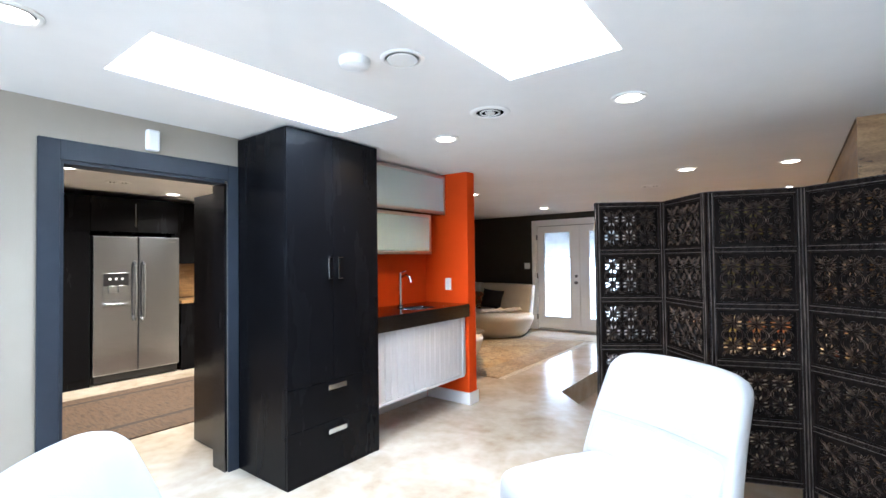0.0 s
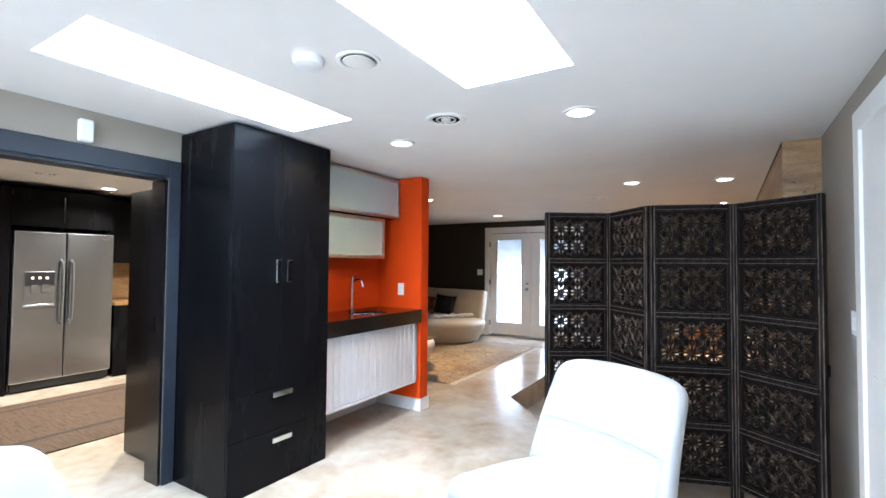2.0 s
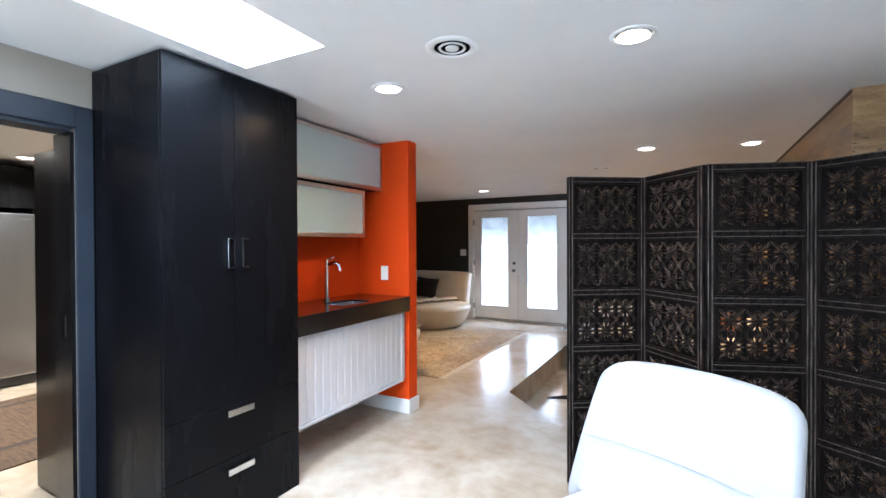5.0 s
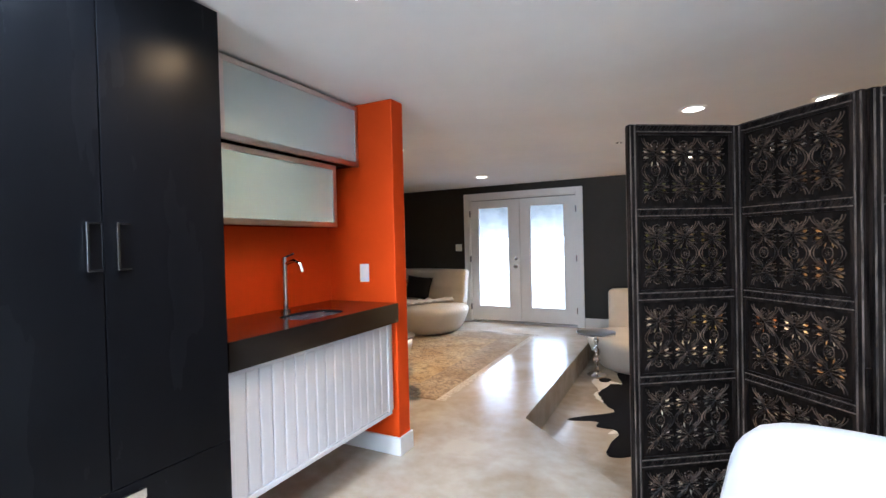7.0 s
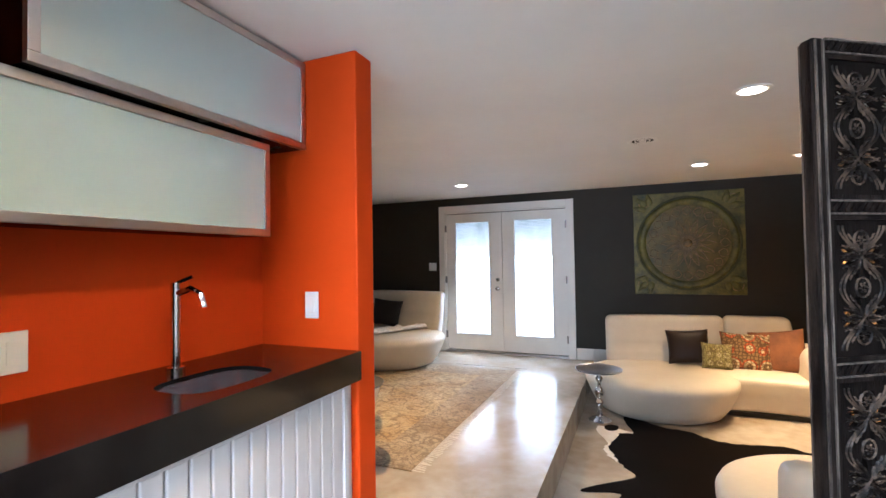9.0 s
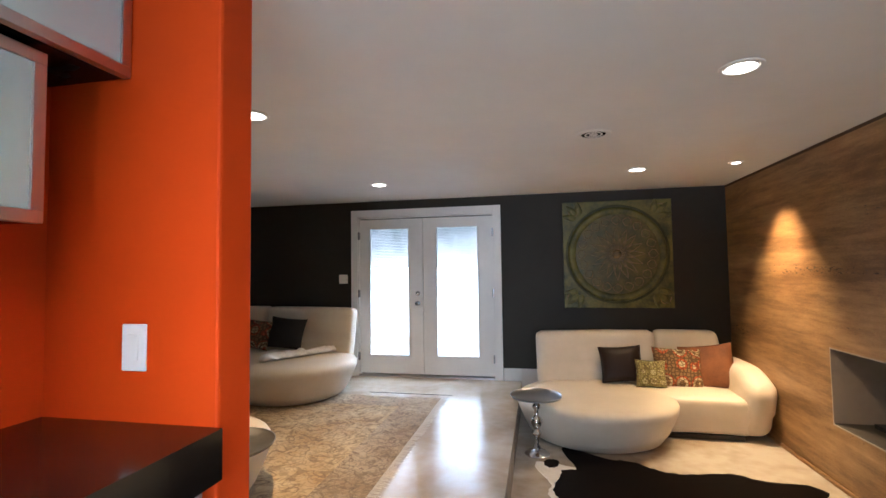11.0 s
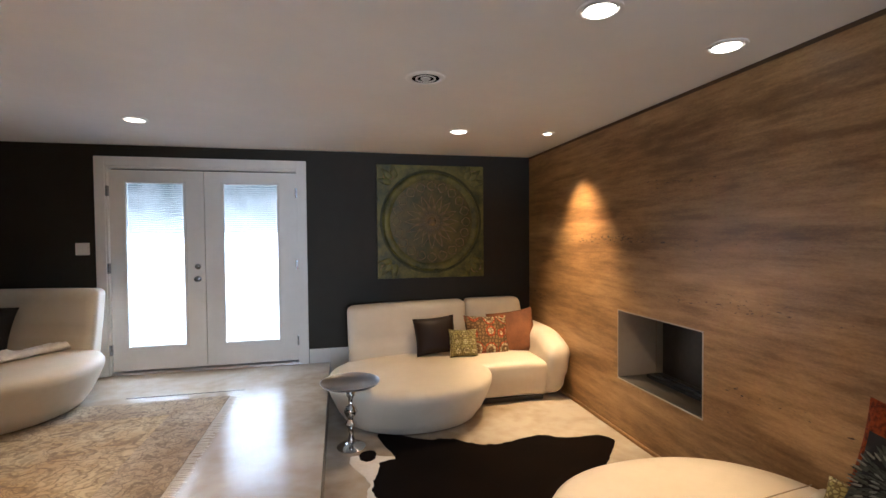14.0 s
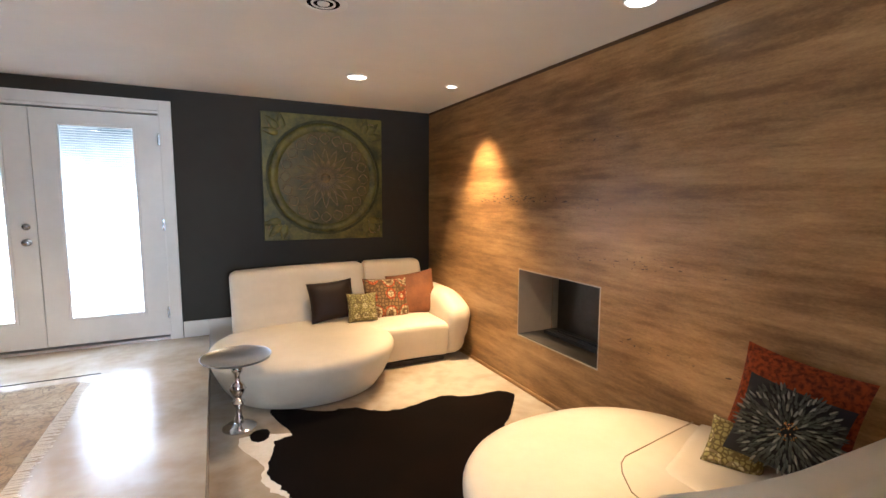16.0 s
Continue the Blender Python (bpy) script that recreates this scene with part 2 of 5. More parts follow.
M_RUG = rug_material("faded_oriental_rug", (0.52, 0.405, 0.235), (0.40, 0.26, 0.115), (0.12, 0.075, 0.04), 5.5)
M_RUG_BORDER = rug_material("faded_rug_border", (0.44, 0.35, 0.23), (0.27, 0.185, 0.10), (0.10, 0.066, 0.044), 7.5)
M_FRINGE = material("cream_wool_fringe", (0.62, 0.56, 0.48), 0.95, scale=40, bump=0.4)
M_RUNNER = material("brown_woven_runner", (0.085, 0.050, 0.026), 0.9, second=(0.032, 0.018, 0.010), scale=4, stretch=(2, 14, 1), bump=0.7, bump_scale=90, spread=(0.3, 0.6))
M_RUNNER_DARK = material("dark_runner_border", (0.028, 0.017, 0.011), 0.9, scale=20, bump=0.5, bump_scale=120)
M_BASIN = material("bright_steel_basin", (0.60, 0.60, 0.62), 0.20, 1.0, second=(0.54, 0.54, 0.56), scale=5)
M_BEADBOARD = material("off_white_panel_paint", (0.57, 0.56, 0.575), 0.42, second=(0.535, 0.525, 0.54), scale=3, bump=0.05, bump_scale=90)
M_PEWTER = material("pewter", (0.25, 0.235, 0.22), 0.45, 1.0, scale=6)
M_BROWNLEATHER = material("dark_brown_leather", (0.020, 0.011, 0.008), 0.45, spec=0.2, scale=6, bump=0.3, bump_scale=70)
M_BLACKCLOTH = material("black_cloth", (0.008, 0.007, 0.008), 0.7, scale=20, bump=0.3, bump_scale=200)
M_RUST = material("rust_velvet", (0.21, 0.075, 0.020), 0.75, second=(0.14, 0.045, 0.012), scale=8, bump=0.3, bump_scale=150)
M_RED = material("orange_red_cloth", (0.62, 0.055, 0.015), 0.8, scale=14, bump=0.3, bump_scale=200)
M_SEQUIN = material("orange_woven_cloth", (0.25, 0.046, 0.010), 0.7, second=(0.08, 0.014, 0.005), spec=0.15, scale=60, bump=0.9, bump_scale=140, spread=(0.35, 0.6))
M_PETAL = material("grey_green_petal_felt", (0.10, 0.105, 0.085), 0.7, second=(0.045, 0.048, 0.04), scale=12, per_object=0.3)
M_PETAL_PALE = material("pale_petal_felt", (0.30, 0.29, 0.24), 0.6, scale=12)
M_BEAD = material("copper_bead", (0.75, 0.42, 0.2), 0.2, 1.0, scale=9)
M_DARKRED = material("dark_red_lacquer", (0.09, 0.012, 0.008), 0.3, scale=6)
M_THROW = material("white_knit_throw", (0.88, 0.85, 0.82), 0.95, scale=20, bump=0.9, bump_scale=120)
M_PATINA = material("green_gold_patina", (0.155, 0.135, 0.026), 0.42, second=(0.045, 0.050, 0.014), scale=5, detail=9, bump=0.6, bump_scale=35, spread=(0.33, 0.62), spec=0.3)
M_BRONZE = material("brown_green_patina_field", (0.135, 0.105, 0.024), 0.42, second=(0.055, 0.055, 0.015), scale=6, detail=10, bump=0.7, bump_scale=28, spread=(0.34, 0.62), spec=0.3)
M_GROOVE = material("dark_patina_groove", (0.065, 0.062, 0.018), 0.55, second=(0.035, 0.036, 0.012), scale=9, bump=0.5, bump_scale=40, spec=0.2)
M_RUBBED_GILT = material("rubbed_gilt_edge", (0.27, 0.165, 0.05), 0.38, second=(0.06, 0.05, 0.018), scale=14, bump=0.4, bump_scale=60, spread=(0.36, 0.6))
# brown that puts the shade between stone wall and ceiling into colour
M_SHADOW_GAP = material("painted_shadow_gap", (0.095, 0.054, 0.025), 0.7, second=(0.07, 0.04, 0.018), scale=5, bump=0.1)
M_FIREBOX_DARK = material("dark_firebox", (0.075, 0.066, 0.058), 0.35, second=(0.045, 0.04, 0.036), scale=4, bump=0.05)
M_FIREBOX = material("smoked_firebox_panel", (0.50, 0.43, 0.35), 0.4, second=(0.42, 0.36, 0.29), scale=3, bump=0.05)


def medallion(name, ground, ring, dot, scale):
    """Printed cloth: rings and dots on a ground."""
    m = bpy.data.materials.new(name)
    m.use_nodes = True
    n, l = m.node_tree.nodes, m.node_tree.links
    p = n["Principled BSDF"]
    p.inputs["Roughness"].default_value = 0.85
    tc = n.new("ShaderNodeTexCoord")
    v = n.new("ShaderNodeTexVoronoi")
    v.inputs["Scale"].default_value, v.inputs["Randomness"].default_value = scale, 0.25
    l.new(tc.outputs["Object"], v.inputs["Vector"])
    r = n.new("ShaderNodeValToRGB")
    e = r.color_ramp.elements
    e[0].position, e[0].color = 0.0, (*dot, 1)
    e[1].position, e[1].color = 0.20, (*ring, 1)
    for pos, c in ((0.30, ground), (0.38, ring), (0.48, dot), (0.56, ground)):
        x = e.new(pos)
        x.color = (*c, 1)
    r.color_ramp.interpolation = "CONSTANT"
    l.new(v.outputs["Distance"], r.inputs["Fac"])
    petal = n.new("ShaderNodeTexVoronoi")
    petal.feature = "DISTANCE_TO_EDGE"
    petal.inputs["Scale"].default_value, petal.inputs["Randomness"].default_value = scale * 4.3, 0.6
    l.new(tc.outputs["Object"], petal.inputs["Vector"])
    vein = n.new("ShaderNodeValToRGB")
    vein.color_ramp.elements[0].position, vein.color_ramp.elements[1].position = 0.10, 0.17
    vein.color_ramp.elements[0].color, vein.color_ramp.elements[1].color = (0.42, 0.36, 0.30, 1), (1, 1, 1, 1)
    l.new(petal.outputs["Distance"], vein.inputs["Fac"])
    mix = n.new("ShaderNodeMix")
    mix.data_type, mix.blend_type = "RGBA", "MULTIPLY"
    mix.inputs[0].default_value = 1.0
    l.new(r.outputs["Color"], mix.inputs[6])
    l.new(vein.outputs["Color"], mix.inputs[7])
    l.new(mix.outputs[2], p.inputs["Base Color"])
    weave = n.new("ShaderNodeTexNoise")
    weave.inputs["Scale"].default_value = 260
    l.new(tc.outputs["Object"], weave.inputs["Vector"])
    bp = n.new("ShaderNodeBump")
    bp.inputs["Strength"].default_value, bp.inputs["Distance"].default_value = 0.4, 0.003
    l.new(weave.outputs["Fac"], bp.inputs["Height"])
    l.new(bp.outputs["Normal"], p.inputs["Normal"])
    return m


M_PRINT_WARM = medallion("warm_medallion_print", (0.22, 0.13, 0.05), (0.50, 0.42, 0.26), (0.40, 0.09, 0.02), 6.5)
M_PRINT_GREEN = medallion("green_circle_print", (0.32, 0.28, 0.10), (0.50, 0.45, 0.24), (0.27, 0.23, 0.07), 11)
M_PRINT_GREY = medallion("brown_ogee_print", (0.13, 0.075, 0.035), (0.40, 0.32, 0.20), (0.30, 0.06, 0.02), 6)
M_FRET = material("worn_carved_openwork", (0.105, 0.069, 0.047), 0.38, second=(0.008, 0.0055, 0.0045), scale=24, bump=0.4, bump_scale=60, spec=0.2, spread=(0.42, 0.70))
M_WORN = material("worn_pale_edge_wood", (0.105, 0.082, 0.066), 0.5, second=(0.012, 0.009, 0.008), scale=9, stretch=(8, 8, 1.2), bump=0.4, bump_scale=60, spec=0.25, spread=(0.34, 0.60))
M_MATT_BLACK = material("matt_black", (0.006, 0.006, 0.006), 0.9, scale=5, spec=0.0)
M_BLACK = material("black_plastic", (0.012, 0.012, 0.013), 0.35, scale=5)
M_PLATE = material("white_plastic", (0.82, 0.82, 0.82), 0.3, second=(0.8, 0.8, 0.8), scale=3)
M_CAN = glow("can_light_glow", (1.0, 0.86, 0.66), 9.0)


def garden_backdrop():
    """Distance beyond the doors: bright low down, dim blue-green foliage higher up."""
    m = bpy.data.materials.new("garden_daylight_backdrop")
    m.use_nodes = True
    n, l = m.node_tree.nodes, m.node_tree.links
    p = n["Principled BSDF"]
    p.inputs["Base Color"].default_value = (0.1, 0.1, 0.1, 1)
    tc = n.new("ShaderNodeTexCoord")
    sep = n.new("ShaderNodeSeparateXYZ")
    l.new(tc.outputs["Object"], sep.inputs[0])
    leaf = n.new("ShaderNodeTexNoise")
    leaf.inputs["Scale"].default_value, leaf.inputs["Detail"].default_value = 3.5, 8
    l.new(tc.outputs["Object"], leaf.inputs["Vector"])
    add = n.new("ShaderNodeMath")
    add.operation = "MULTIPLY_ADD"
    add.inputs[1].default_value = 1.1
    l.new(leaf.outputs["Fac"], add.inputs[0])
    l.new(sep.outputs["Z"], add.inputs[2])
    r = n.new("ShaderNodeValToRGB")
    e = r.color_ramp.elements
    e[0].position, e[0].color = 0.55, (0.9, 0.96, 1.0, 1)
    e[1].position, e[1].color = 0.86, (0.06, 0.10, 0.11, 1)
    half = n.new("ShaderNodeMath")
    half.operation = "MULTIPLY"
    half.inputs[1].default_value = 1 / 3.2
    l.new(add.outputs[0], half.inputs[0])
    l.new(half.outputs[0], r.inputs["Fac"])
    l.new(r.outputs["Color"], p.inputs["Emission Color"])
    p.inputs["Emission Strength"].default_value = 2.2
    return m


M_OUT = garden_backdrop()


# ---- mesh helpers ----
def box(bm, x0, x1, y0, y1, z0, z1, bevel=0.0, seg=2):
    r = bmesh.ops.create_cube(bm, size=1, matrix=Matrix.Translation(((x0 + x1) / 2, (y0 + y1) / 2, (z0 + z1) / 2)) @ Matrix.Diagonal((x1 - x0, y1 - y0, z1 - z0, 1)))
    if bevel:
        edges = list({e for v in r["verts"] for e in v.link_edges})
        bmesh.ops.bevel(bm, geom=edges, offset=bevel, segments=seg, profile=0.5, affect="EDGES")
    return bm


def cuboid(*a, **k):
    return box(bmesh.new(), *a, **k)


def cyl(bm, x, y, z0, z1, r0, r1=None, seg=32):
    bmesh.ops.create_cone(bm, cap_ends=True, segments=seg, radius1=r0, radius2=r0 if r1 is None else r1, depth=z1 - z0, matrix=Matrix.Translation((x, y, (z0 + z1) / 2)))
    return bm


def lathe(profile, seg=40, cx=0.0, cy=0.0, sx=1.0, sy=1.0, power=2.0, caps=True):
    """A turned body from (radius, height) pairs; sx, sy and power give it an oval or squarish plan."""
    bm = bmesh.new()
    rings = []
    for r, z in profile:
        ring = []
        for i in range(seg):
            a = 2 * math.pi * i / seg
            c, s = math.cos(a), math.sin(a)
            k = (abs(c) ** power + abs(s) ** power) ** (-1 / power)
            ring.append(bm.verts.new((cx + sx * r * c * k, cy + sy * r * s * k, z)))
        rings.append(ring)
    for a, b in zip(rings, rings[1:]):
        for i in range(seg):
            bm.faces.new((a[i], a[(i + 1) % seg], b[(i + 1) % seg], b[i]))
    if caps:
        bm.faces.new(rings[0][::-1])
        bm.faces.new(rings[-1])
    return bm


def softbox(sx, sy, sz, r, n=12, shape=None):
    """A cushion-like rounded block centred on the origin; shape bends each point."""
    bm = bmesh.new()
    bmesh.ops.create_cube(bm, size=2)
    bmesh.ops.subdivide_edges(bm, edges=bm.edges[:], cuts=n, use_grid_fill=True)
    h = Vector((sx / 2, sy / 2, sz / 2))
    r = min(r, *h)
    for v in bm.verts:
        p = Vector([math.copysign(min(1.0, abs(c)) ** 0.8, c) * k for c, k in zip(v.co, h)])
        q = Vector([max(-k + r, min(k - r, c)) for c, k in zip(p, h)])
        d = p - q
        if d.length > 1e-6:
            p = q + d.normalized() * r
        v.co = shape(p) if shape else p
    return bm


def tube(bm, points, r, seg=8):
    """A round bar along a polyline."""
    rings = []
    pts = [Vector(p) for p in points]
    for i, p in enumerate(pts):
        d = (pts[min(i + 1, len(pts) - 1)] - pts[max(i - 1, 0)]).normalized()
        u = d.orthogonal().normalized() if not rings else (rings[-1][1] - d * rings[-1][1].dot(d)).normalized()
        w = d.cross(u)
        rings.append(([bm.verts.new(p + (u * math.cos(2 * math.pi * k / seg) + w * math.sin(2 * math.pi * k / seg)) * r) for k in range(seg)], u))
    for (a, _), (b, _) in zip(rings, rings[1:]):
        for i in range(seg):
            bm.faces.new((a[i], a[(i + 1) % seg], b[(i + 1) % seg], b[i]))
    bm.faces.new(rings[0][0][::-1])
    bm.faces.new(rings[-1][0])
    return bm


def mesh(name, bm, mat, smooth=None):
    me = bpy.data.meshes.new(name)
    bmesh.ops.recalc_face_normals(bm, faces=bm.faces[:])
    bm.to_mesh(me)
    bm.free()
    me.materials.append(mat)
    if smooth:
        me.shade_smooth()
        me.set_sharp_from_angle(angle=radians(smooth))
    return me


def part(name, bm, mat, parent=None, label="", smooth=None):
    ob = new(name, bm if isinstance(bm, bpy.types.Mesh) else mesh(name, bm, mat, smooth))
    if parent:
        ob.parent = parent
    if label:
        ob["label"] = label
    return ob


def thing(name, label, category, m=None, group="", kind=""):
    ob = tagged(new(name), label, category, group, kind)
    if m is not None:
        ob.matrix_world = m
    return ob


def setting(name, bm, mat, label="", category="", smooth=None):
    return tagged(part(name, bm, mat, None, "", smooth), label, category or name.split("_")[0], "", "structure")


# ---- the shell ----
WX, BX, OX = -3.905, -3.91, -3.375          # west wall face, bar wall, end of the orange partition
OY0, OY1 = 5.38, 5.51                       # orange partition
FY = 10.036                                 # french door wall
SX, SY = -0.55, 5.52                        # stone wall face and its near end
EX = -0.345                                 # east taupe wall
KX = -7.75                                  # west end of kitchen and lounge
DY0, DY1, DZ = 2.40, 3.29, 1.94            # kitchen doorway
STEPX = -2.84

# upper floor with the sunken corner cut away
outline = [(KX, -2.2), (EX, -2.2), (EX, 5.40), (-1.94, 5.40), (STEPX, 6.29), (STEPX, FY), (KX, FY)]
bm = bmesh.new()
top = bm.faces.new([bm.verts.new((x, y, FLOOR)) for x, y in outline])
ext = bmesh.ops.extrude_face_region(bm, geom=[top])
bmesh.ops.translate(bm, vec=(0, 0, -0.30), verts=[v for v in ext["geom"] if isinstance(v, bmesh.types.BMVert)])
setting("floor", bm, M_FLOOR, "cream polished limestone floor with tan clouding", "floor")
setting("floor_sunken", cuboid(STEPX - 0.3, EX + 0.1, 5.1, FY, SUNK - 0.1, SUNK), M_FLOOR, "sunken cream stone floor beside the fireplace wall", "floor")

# ceiling with two skylight wells
xs = sorted({KX - 0.1, EX + 0.15, *[v for s in SKYLIGHTS for v in s[:2]]})
ys = sorted({-2.3, FY + 0.15, *[v for s in SKYLIGHTS for v in s[2:]]})
bm = bmesh.new()
for xa, xb in zip(xs, xs[1:]):
    for ya, yb in zip(ys, ys[1:]):
        cx, cy = (xa + xb) / 2, (ya + yb) / 2
        if not any(s[0] < cx < s[1] and s[2] < cy < s[3] for s in SKYLIGHTS):
            box(bm, xa, xb, ya, yb, CEIL, CEIL + 0.12)
bmesh.ops.remove_doubles(bm, verts=bm.verts[:], dist=0.0005)
setting("ceiling", bm, M_CEIL, "flat white painted ceiling", "ceiling")
for i, (x0, x1, y0, y1) in enumerate(SKYLIGHTS):
    bm = bmesh.new()
    t = 0.03
    for a in ((x0 - t, x0, y0 - t, y1 + t), (x1, x1 + t, y0 - t, y1 + t), (x0, x1, y0 - t, y0), (x0, x1, y1, y1 + t)):
        box(bm, *a, CEIL + 0.121, CEIL + 0.5)
    setting("skylight_%d" % (i + 1), bm, M_WHITE, "bright white skylight well in the ceiling", "skylight")


def wall(name, bm, mat, label):
    return setting(name, bm, mat, label, "wall")


bm = bmesh.new()
box(bm, WX - 0.12, WX, -2.2, DY0, 0, CEIL)
box(bm, WX - 0.12, WX, DY1, OY0, 0, CEIL)
box(bm, WX - 0.12, WX, DY0, DY1, DZ, CEIL)
wall("wall_west", bm, M_TAUPE, "taupe painted wall with a doorway to the kitchen")
wall("wall_bar", cuboid(WX + 0.0, BX + 0.012, 4.16, OY0, 0, CEIL), M_ORANGE, "orange painted wall behind the wet bar")
wall("wall_partition", cuboid(WX - 0.12, OX, OY0, OY1, 0, CEIL, bevel=0.008), M_ORANGE, "orange painted partition end")
wall("wall_kitchen_north", cuboid(KX, WX - 0.12, OY0, OY1, 0, CEIL), M_TAUPE, "taupe painted kitchen wall")
bm = bmesh.new()
FX0, FX1 = -4.92, -3.142
box(bm, KX, FX0, FY, FY + 0.14, SUNK, CEIL)
box(bm, FX1, EX + 0.2, FY, FY + 0.14, SUNK - 0.1, CEIL)
box(bm, FX0, FX1, FY, FY + 0.14, 2.045, CEIL)
wall("wall_north", bm, M_DARKWALL, "charcoal painted wall")
wall("wall_lounge_west", cuboid(KX - 0.12, KX, OY1, FY + 0.14, 0, CEIL), M_DARKWALL, "charcoal painted wall")
bm = bmesh.new()
FP = (7.385, 8.275, 0.18, 0.735)            # fireplace opening: y, y, z, z
box(bm, SX, EX + 0.15, SY, FP[0], SUNK - 0.1, CEIL)
box(bm, SX, EX + 0.15, FP[1], FY, SUNK - 0.1, CEIL)
box(bm, SX, EX + 0.15, FP[0], FP[1], SUNK - 0.1, FP[2])
box(bm, SX, EX + 0.15, FP[0], FP[1], FP[3], CEIL)
bmesh.ops.remove_doubles(bm, verts=bm.verts[:], dist=0.0005)
wall("wall_stone", bm, M_STONE, "brown vein-cut travertine wall with a fireplace opening")
wall("wall_east", cuboid(EX, EX + 0.12, -2.2, SY, SUNK, CEIL), M_TAUPE, "taupe painted wall")
bm = bmesh.new()
box(bm, KX, -3.45, -2.32, -2.2, 0, CEIL)
box(bm, -0.75, EX + 0.12, -2.32, -2.2, 0, CEIL)
box(bm, -3.45, -0.75, -2.32, -2.2, 0, 0.55)
box(bm, -3.45, -0.75, -2.32, -2.2, 2.12, CEIL)
wall("wall_south", bm, M_TAUPE, "unseen taupe painted wall with an assumed wide window")
wall("wall_kitchen_west", cuboid(KX - 0.12, KX, -2.2, OY1, 0, CEIL), M_BLACKWOOD, "dark kitchen wall")
wall("backdrop_garden", cuboid(-7.5, -0.5, 12.0, 12.02, -0.3, 3.2), M_OUT, "overexposed daylight beyond the doors")

# ---- wardrobe ----
def wardrobe():
    y0, y1, x0, x1 = 3.363, 4.137, WX + 0.003, -3.335
    w = thing("wardrobe", "tall black-brown wooden wardrobe with two doors and drawers", "wardrobe", pose(x0, y0, 0))
    W, D, Hh = y1 - y0, x1 - x0, 2.228
    part("carcass", cuboid(0, D - 0.02, 0, W, 0, Hh, bevel=0.002), M_BLACKWOOD, w)
    for a, b in ((0.0, 0.357), (0.357, W)):
        part("door", cuboid(D - 0.018, D, a + 0.0015, b - 0.0015, 0.603, Hh, bevel=0.002), M_BLACKWOOD, w)
    for z0, z1 in ((0.338, 0.60), (0.0, 0.335)):
        part("drawer", cuboid(D - 0.018, D, 0.0015, W - 0.0015, z0, z1, bevel=0.002), M_BLACKWOOD, w)
    for yy in (0.308, 0.390):
        bm = bmesh.new()
        box(bm, D, D + 0.022, yy - 0.004, yy + 0.003, 1.274, 1.420, bevel=0.001)
        box(bm, D, D + 0.012, yy + 0.003, yy + 0.040, 1.274, 1.279)
        box(bm, D, D + 0.012, yy + 0.003, yy + 0.040, 1.415, 1.420)
        h = part("handle", bm, M_CHROME, w, "chrome finger pull")
        # near-black plate paints the shade inside the pull; nothing is cut in
        part("plate", cuboid(D, D + 0.002, yy + 0.003, yy + 0.040, 1.279, 1.415), M_BLACKWOOD, h, "dark plate painting the pull's shaded recess")
    for zz in (0.565, 0.278):
        bm = bmesh.new()
        box(bm, D + 0.018, D + 0.026, 0.295, 0.445, zz - 0.016, zz + 0.016, bevel=0.002)
        box(bm, D, D + 0.018, 0.295, 0.300, zz + 0.008, zz + 0.016)
        box(bm, D, D + 0.018, 0.440, 0.445, zz + 0.008, zz + 0.016)
        box(bm, D, D + 0.018, 0.300, 0.440, zz + 0.012, zz + 0.016)
        part("handle", bm, M_CHROME, w, "chrome drawer pull")
    return w


wardrobe()


